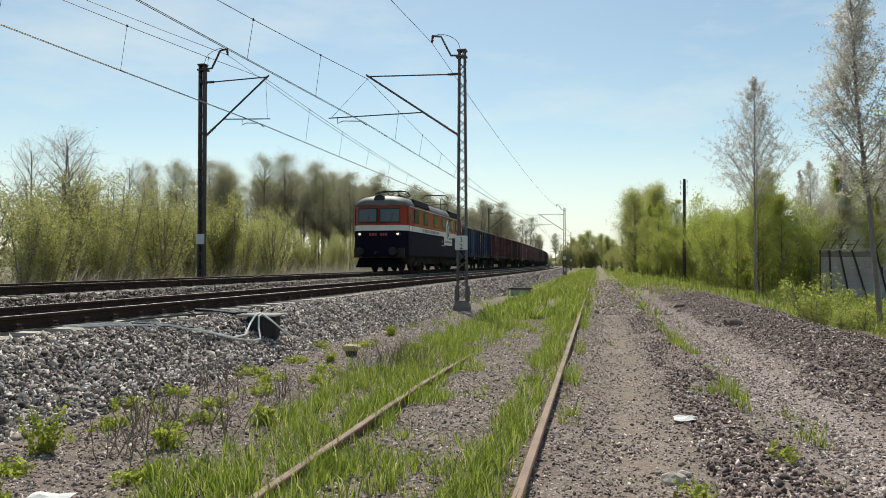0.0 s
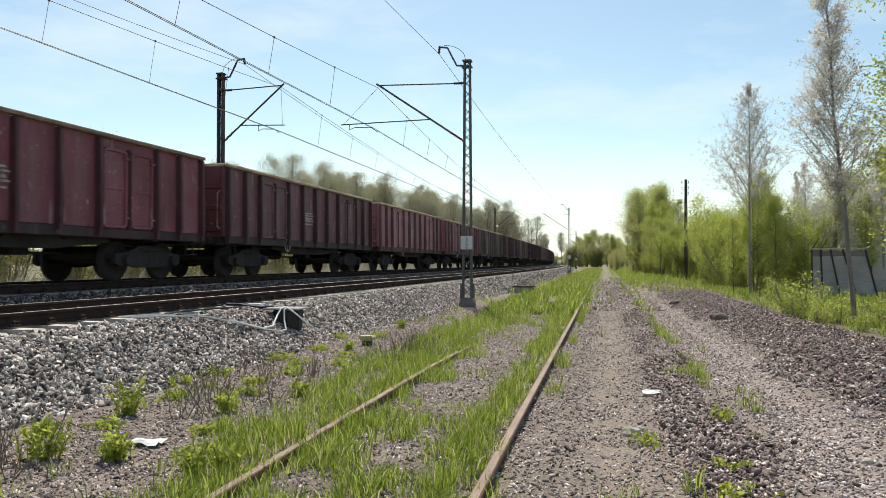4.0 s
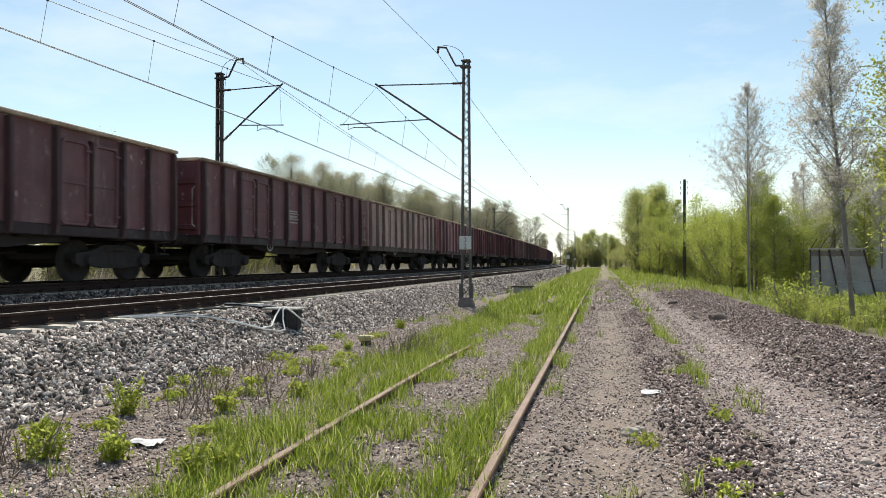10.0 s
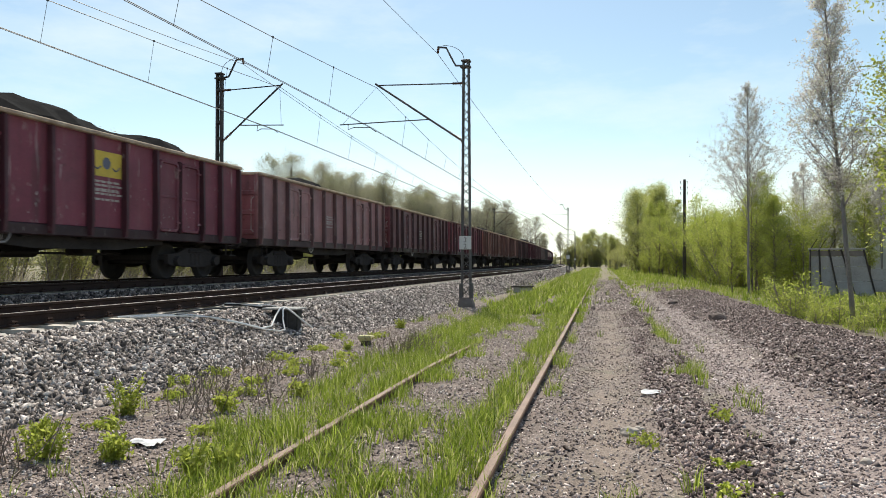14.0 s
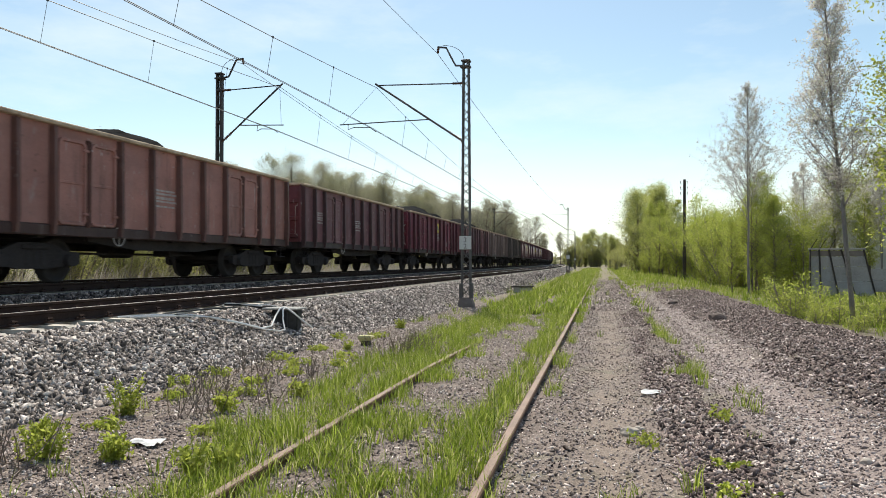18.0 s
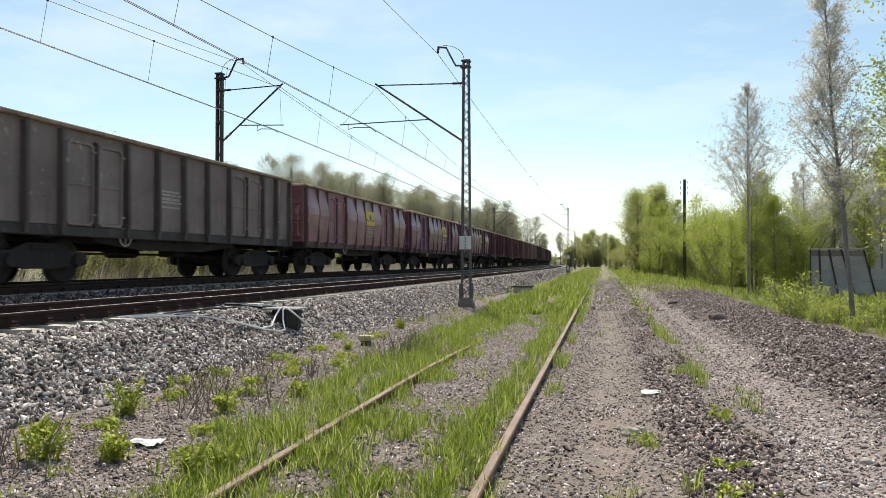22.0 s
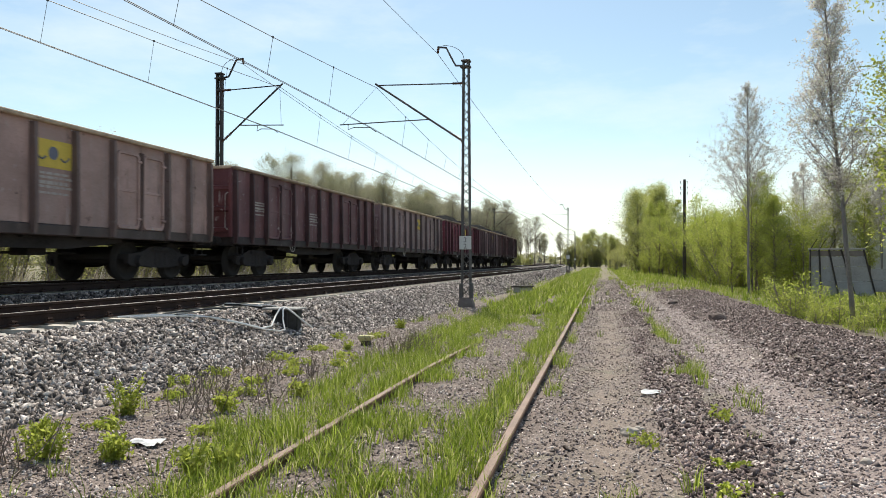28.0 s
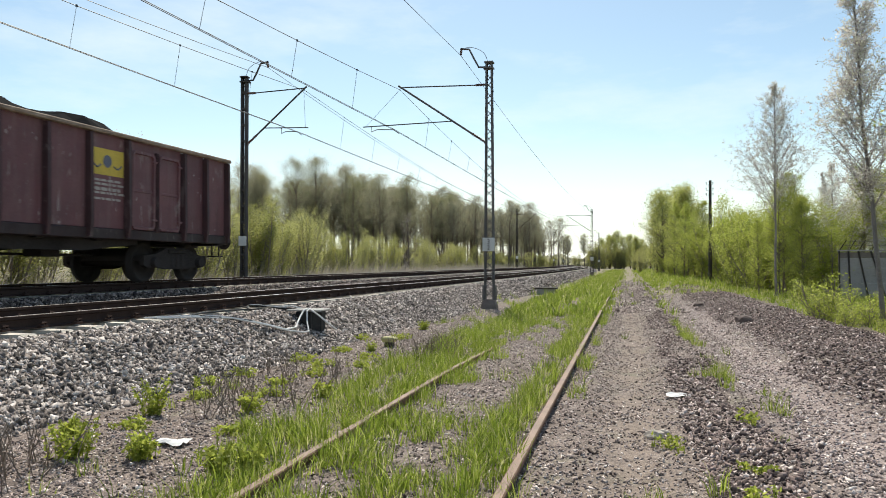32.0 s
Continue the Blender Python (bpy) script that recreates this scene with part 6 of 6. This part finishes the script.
for x, y, w in ((-3.56, 5.5, 0.13), (0.52, 8.8, 0.11)):
    b, z = Build(), ground_z(x, y) + 0.03
    n = 5
    b.add([(x + w * (i / 2 - 1), y + w * 0.7 * (j / 2 - 1), z + 0.035 * noise.noise((i * 0.8, j * 0.8, x))) for j in range(n) for i in range(n)],
          [(j * n + i, j * n + i + 1, (j + 1) * n + i + 1, (j + 1) * n + i) for j in range(n - 1) for i in range(n - 1)])
    me = b.mesh("paper_scrap", M["paper"])
    tagged(new("paper_scrap", me), "crumpled white scrap of paper on the gravel", "litter")


def rock(x, y, r, mat, label, seed):
    rnd = random.Random(seed)
    bm = bmesh.new()
    bmesh.ops.create_icosphere(bm, subdivisions=2, radius=1)
    for v in bm.verts:
        k = 1 + 0.35 * noise.noise(v.co * 1.3 + Vector((seed, 0, 0))) + 0.1 * noise.noise(v.co * 4)
        v.co = Vector((v.co.x * r * k, v.co.y * r * k * 0.8, v.co.z * r * k * 0.6))
    me = bpy.data.meshes.new("rock")
    bm.to_mesh(me)
    bm.free()
    me.materials.append(mat)
    o = tagged(new("rock", me), label, "rock")
    o.location = (x, y, ground_z(x, y) + 0.25 * r)


for i, (x, y, r) in enumerate([(0.21, 6.73, 0.085), (0.30, 6.9, 0.05), (2.75, 19.8, 0.22), (2.4, 28.0, 0.16), (1.9, 6.2, 0.045)]):
    pale = i in (0, 1, 4)
    rock(x, y, r, M["pale_rock"] if pale else M["dark_rock"], "pale angular rock on the lane" if pale else "dark lump of stone on the tipped ground", i + 1)


def weed(x, y, h, seed, n=26):
    """A low plant: stems with pointed leaves."""
    rnd = random.Random(seed)
    ob = thing("weed", "low green weed on bare gravel", "weed", "weeds on the gravel", at=(x, y, ground_z(x, y) - 0.02))
    st, c = Build(), []
    for i in range(n):
        a, l = rnd.uniform(0, 6.28), h * rnd.uniform(0.5, 1.1)
        e = Vector((math.cos(a) * l * 0.45, math.sin(a) * l * 0.45, l))
        wide = 0.5 if h > 0.15 else 2.6
        b0 = Vector((rnd.gauss(0, 0.3) * h * wide, rnd.gauss(0, 0.3) * h * wide, 0))
        st.path([b0, b0 + e * 0.5 + Vector((0, 0, 0.03)), b0 + e], 0.0035, 3)
        for k in range(16):
            u = rnd.uniform(0.1, 1.0)
            c.append(tuple(b0 + e * u + Vector((rnd.gauss(0, 0.02), rnd.gauss(0, 0.02), 0.01))))
    tagged(part("stalk_tuft", st, M["weed"], ob), kind="stuff")
    v, f = leaf_quads(np.array(c), np.random.RandomState(seed), 0.021)
    tagged(part("foliage", fast_mesh("foliage", v, f, M["weed"]), None, ob), kind="stuff")


for i, (x, y, h) in enumerate([(-4.5, 6.6, 0.36), (-4.0, 4.9, 0.30), (-3.5, 5.0, 0.24), (-2.72, 4.75, 0.22), (-2.55, 4.9, 0.2), (-4.2, 8.7, 0.2), (-4.3, 10.3, 0.2), (-3.6, 6.9, 0.22), (0.75, 4.9, 0.09), (0.95, 4.6, 0.10),
                               (0.85, 5.6, 0.08), (-3.85, 11.2, 0.2), (-4.2, 12.3, 0.18), (-3.3, 8.0, 0.2), (-4.6, 5.6, 0.18), (-5.0, 8.4, 0.2), (0.4, 6.3, 0.12), (1.1, 7.4, 0.12), (-3.2, 14.0, 0.2), (-4.4, 16.5, 0.22), (-4.6, 7.6, 0.11), (-3.9, 7.9, 0.12), (-4.8, 10.9, 0.13), (-4.0, 9.5, 0.12), (-4.7, 12.2, 0.12), (-5.0, 13.9, 0.13), (-4.3, 14.4, 0.13), (-3.7, 10.4, 0.11), (-4.9, 9.2, 0.12), (-3.3, 6.0, 0.10), (-4.3, 6.0, 0.10)]):
    h = 0.12 if h == 0.2 and y > 8 else h
    weed(x, y, h, 200 + i, 30 if h > 0.19 else (18 if x < 0 else 7))


def dry_stalks(x, y, h, seed, n=14):
    rnd = random.Random(seed)
    ob = thing("dry_stalks", "last year's dry brown branching stalks", "dry weed", "dry stalks on the gravel", at=(x, y, ground_z(x, y) - 0.02))
    b = Build()
    for i in range(n):
        p = Vector((rnd.gauss(0, 0.16), rnd.gauss(0, 0.16), 0))
        pts = limb_points(p, Vector((rnd.gauss(0, 0.3), rnd.gauss(0, 0.3), 1)), h * rnd.uniform(0.6, 1.1), 0.02, rnd, 4)
        b.path(pts, [0.005, 0.0045, 0.004, 0.003, 0.002], 4)
        for k in range(4):
            q = pts[rnd.randrange(1, 4)]
            b.path(limb_points(q, Vector((rnd.gauss(0, 0.7), rnd.gauss(0, 0.7), 0.8)), h * rnd.uniform(0.2, 0.4), 0.02, rnd, 3), [0.003, 0.0025, 0.002, 0.0015], 3)
    tagged(part("stalk_tuft", b, M["dry"], ob), kind="stuff")


for i, (x, y, h) in enumerate([(-3.9, 4.3, 0.5), (-4.3, 4.6, 0.4), (-3.75, 6.6, 0.5), (-3.5, 7.4, 0.55), (-4.1, 7.6, 0.5), (-3.3, 11.5, 0.5), (-3.0, 12.5, 0.5), (-4.5, 9.4, 0.5), (-3.6, 9.0, 0.4), (-2.9, 11.6, 0.45)]):
    dry_stalks(x, y, h, 300 + i)


def fence():
    """A concrete panel fence that leans over, its posts closer together at the far end; a lower run goes on behind the birches."""
    ob = thing("concrete_fence", "leaning grey concrete panel fence with dark posts", "fence", at=(8.72, 35.4, -0.1))
    xs = (0.0, 0.36, 0.74, 1.22, 2.10)
    foot = (0.0, 0.06, 0.36, 0.52, 0.44)
    for i, x in enumerate(xs):
        f, z0, z1 = foot[i], 0.10, 2.02
        part("post", Build().loft([[(x + f * (z1 - z) / 1.9 + dx, dy, z) for dx, dy in ((-0.025, -0.06), (0.025, -0.06), (0.025, 0.05), (-0.025, 0.05))] for z in (z0 - 0.3, z1)]), M["timber"], ob)
        part("post_arm", Build().path([(x, -0.02, 2.0), (x + 0.10, -0.06, 2.2), (x + 0.26, -0.1, 2.48)], 0.018, 5), M["timber"], ob)
        if i < 4:
            g, xn = foot[i + 1], xs[i + 1]
            for k, (a, c) in enumerate(((0.06, 0.66), (0.67, 1.30), (1.31, 1.72), (1.73, 1.96))):
                y = 0.02 * noise.noise((i * 2.1, k * 1.7, 0.5))
                q = [(x + f * (z1 - a) / 1.9 + 0.03, a), (xn + g * (z1 - a) / 1.9 - 0.03, a), (xn + g * (z1 - c) / 1.9 - 0.03, c), (x + f * (z1 - c) / 1.9 + 0.03, c)]
                part("panel", Build().plate((y, q), 0.06, 1), M["old_footing"] if k == 3 else M["fence_panel"], ob, "dark stained top panel" if k == 3 else "")
    part("top_rail", Build().box((1.05, 0.0, 2.04), (2.25, 0.12, 0.06), None, 0.01), M["concrete"], ob, "pale concrete coping")
    for z in (2.25, 2.42):
        part("barbed_wire", Build().path([(x + (0.12 if z < 2.3 else 0.22), -0.08, z) for x in xs], 0.006, 4), M["wire"], ob)
    low = thing("concrete_fence", "low grey concrete panel fence behind the birches", "fence", at=(11.05, 35.5, -0.1))
    for i in range(6):
        for z in (0.18, 0.68):
            part("panel", Build().box((0.75 + 1.5 * i, 0.02 * (i % 2), z + 0.28), (1.40, 0.06, 0.48), None, 0.01), M["fence_panel"], low)
        part("post", Build().box((1.5 * i, 0, 0.62), (0.12, 0.13, 1.44), None, 0.012), M["timber"], low)


fence()
sh = thing("shed", "pale grey flat-roofed concrete shed among the trees", "building", at=(17.5, 50.0, -0.1))
part("wall_front", Build().box((0, 0, 1.9), (7.0, 0.25, 3.8)), M["pale_wall"], sh)
part("wall_back", Build().box((0, 6, 1.9), (7.0, 0.25, 3.8)), M["pale_wall"], sh)
for x in (-3.37, 3.37):
    part("wall_side", Build().box((x, 3.0, 1.9), (0.25, 5.74, 3.8)), M["pale_wall"], sh)
part("roof", Build().box((0, 3, 3.9), (7.5, 6.8, 0.18), None, 0.03), M["concrete"], sh)

TRACK_Q = [(0, -56.5), (2.3, -58.0), (6, -59.9), (9, -61.1), (13, -62.2), (17, -63.3), (19.8, -64.0), (21.5, -61.5), (24, -61.2), (28, -60.2), (30, -59.8), (31.2, -59.0), (32, -57.6), (33, -56.0)]


def run(t):
    """How far the train has come at t."""
    q = [np.interp(t + d, [a for a, _ in TRACK_Q], [b for _, b in TRACK_Q]) for d in (-1.0, -0.5, 0, 0.5, 1.0)]
    return 17.0 * t + float(np.mean(q))


def motions():
    """The train runs along the far track; its wheels turn."""
    times = [0.5 * i for i in range(65)]
    for i, w in enumerate([loco] + wagons):
        rows = []
        for t in times:
            s = -run(t) - 9.2 if i == 0 else WAG_L * (i - 1) - run(t) + WAG_L / 2
            rows.append((t, track_pose(s, 0, Z_FAR)))
        walk(w, rows)
    ticks = [i / FPS for i in range(int(32.0 * FPS) + 1)]

    def roll(lead, rest, r, y):
        walk(lead, [(t, pose(0, y, r, math.degrees(run(t) / r) % 360, 0, 0)) for t in ticks])
        for o in rest:
            o.rotation_mode = "QUATERNION"
            o.animation_data_create()
            o.animation_data.action = lead.animation_data.action
            o.animation_data.action_slot = lead.animation_data.action_slot

    for y in (-0.9, 0.9):
        same = [o for w in wagons for b in w.children if b.name.startswith("bogie") for o in b.children if abs(o.location.y - y) < 0.1]
        roll(same[0], same[1:], R_WHEEL, y)
    for y in (-1.95, 0.0, 1.95):
        same = [o for b in loco.children if b.name.startswith("bogie") for o in b.children if abs(o.location.y - y) < 0.1]
        roll(same[0], same[1:], 0.62, y)


motions()
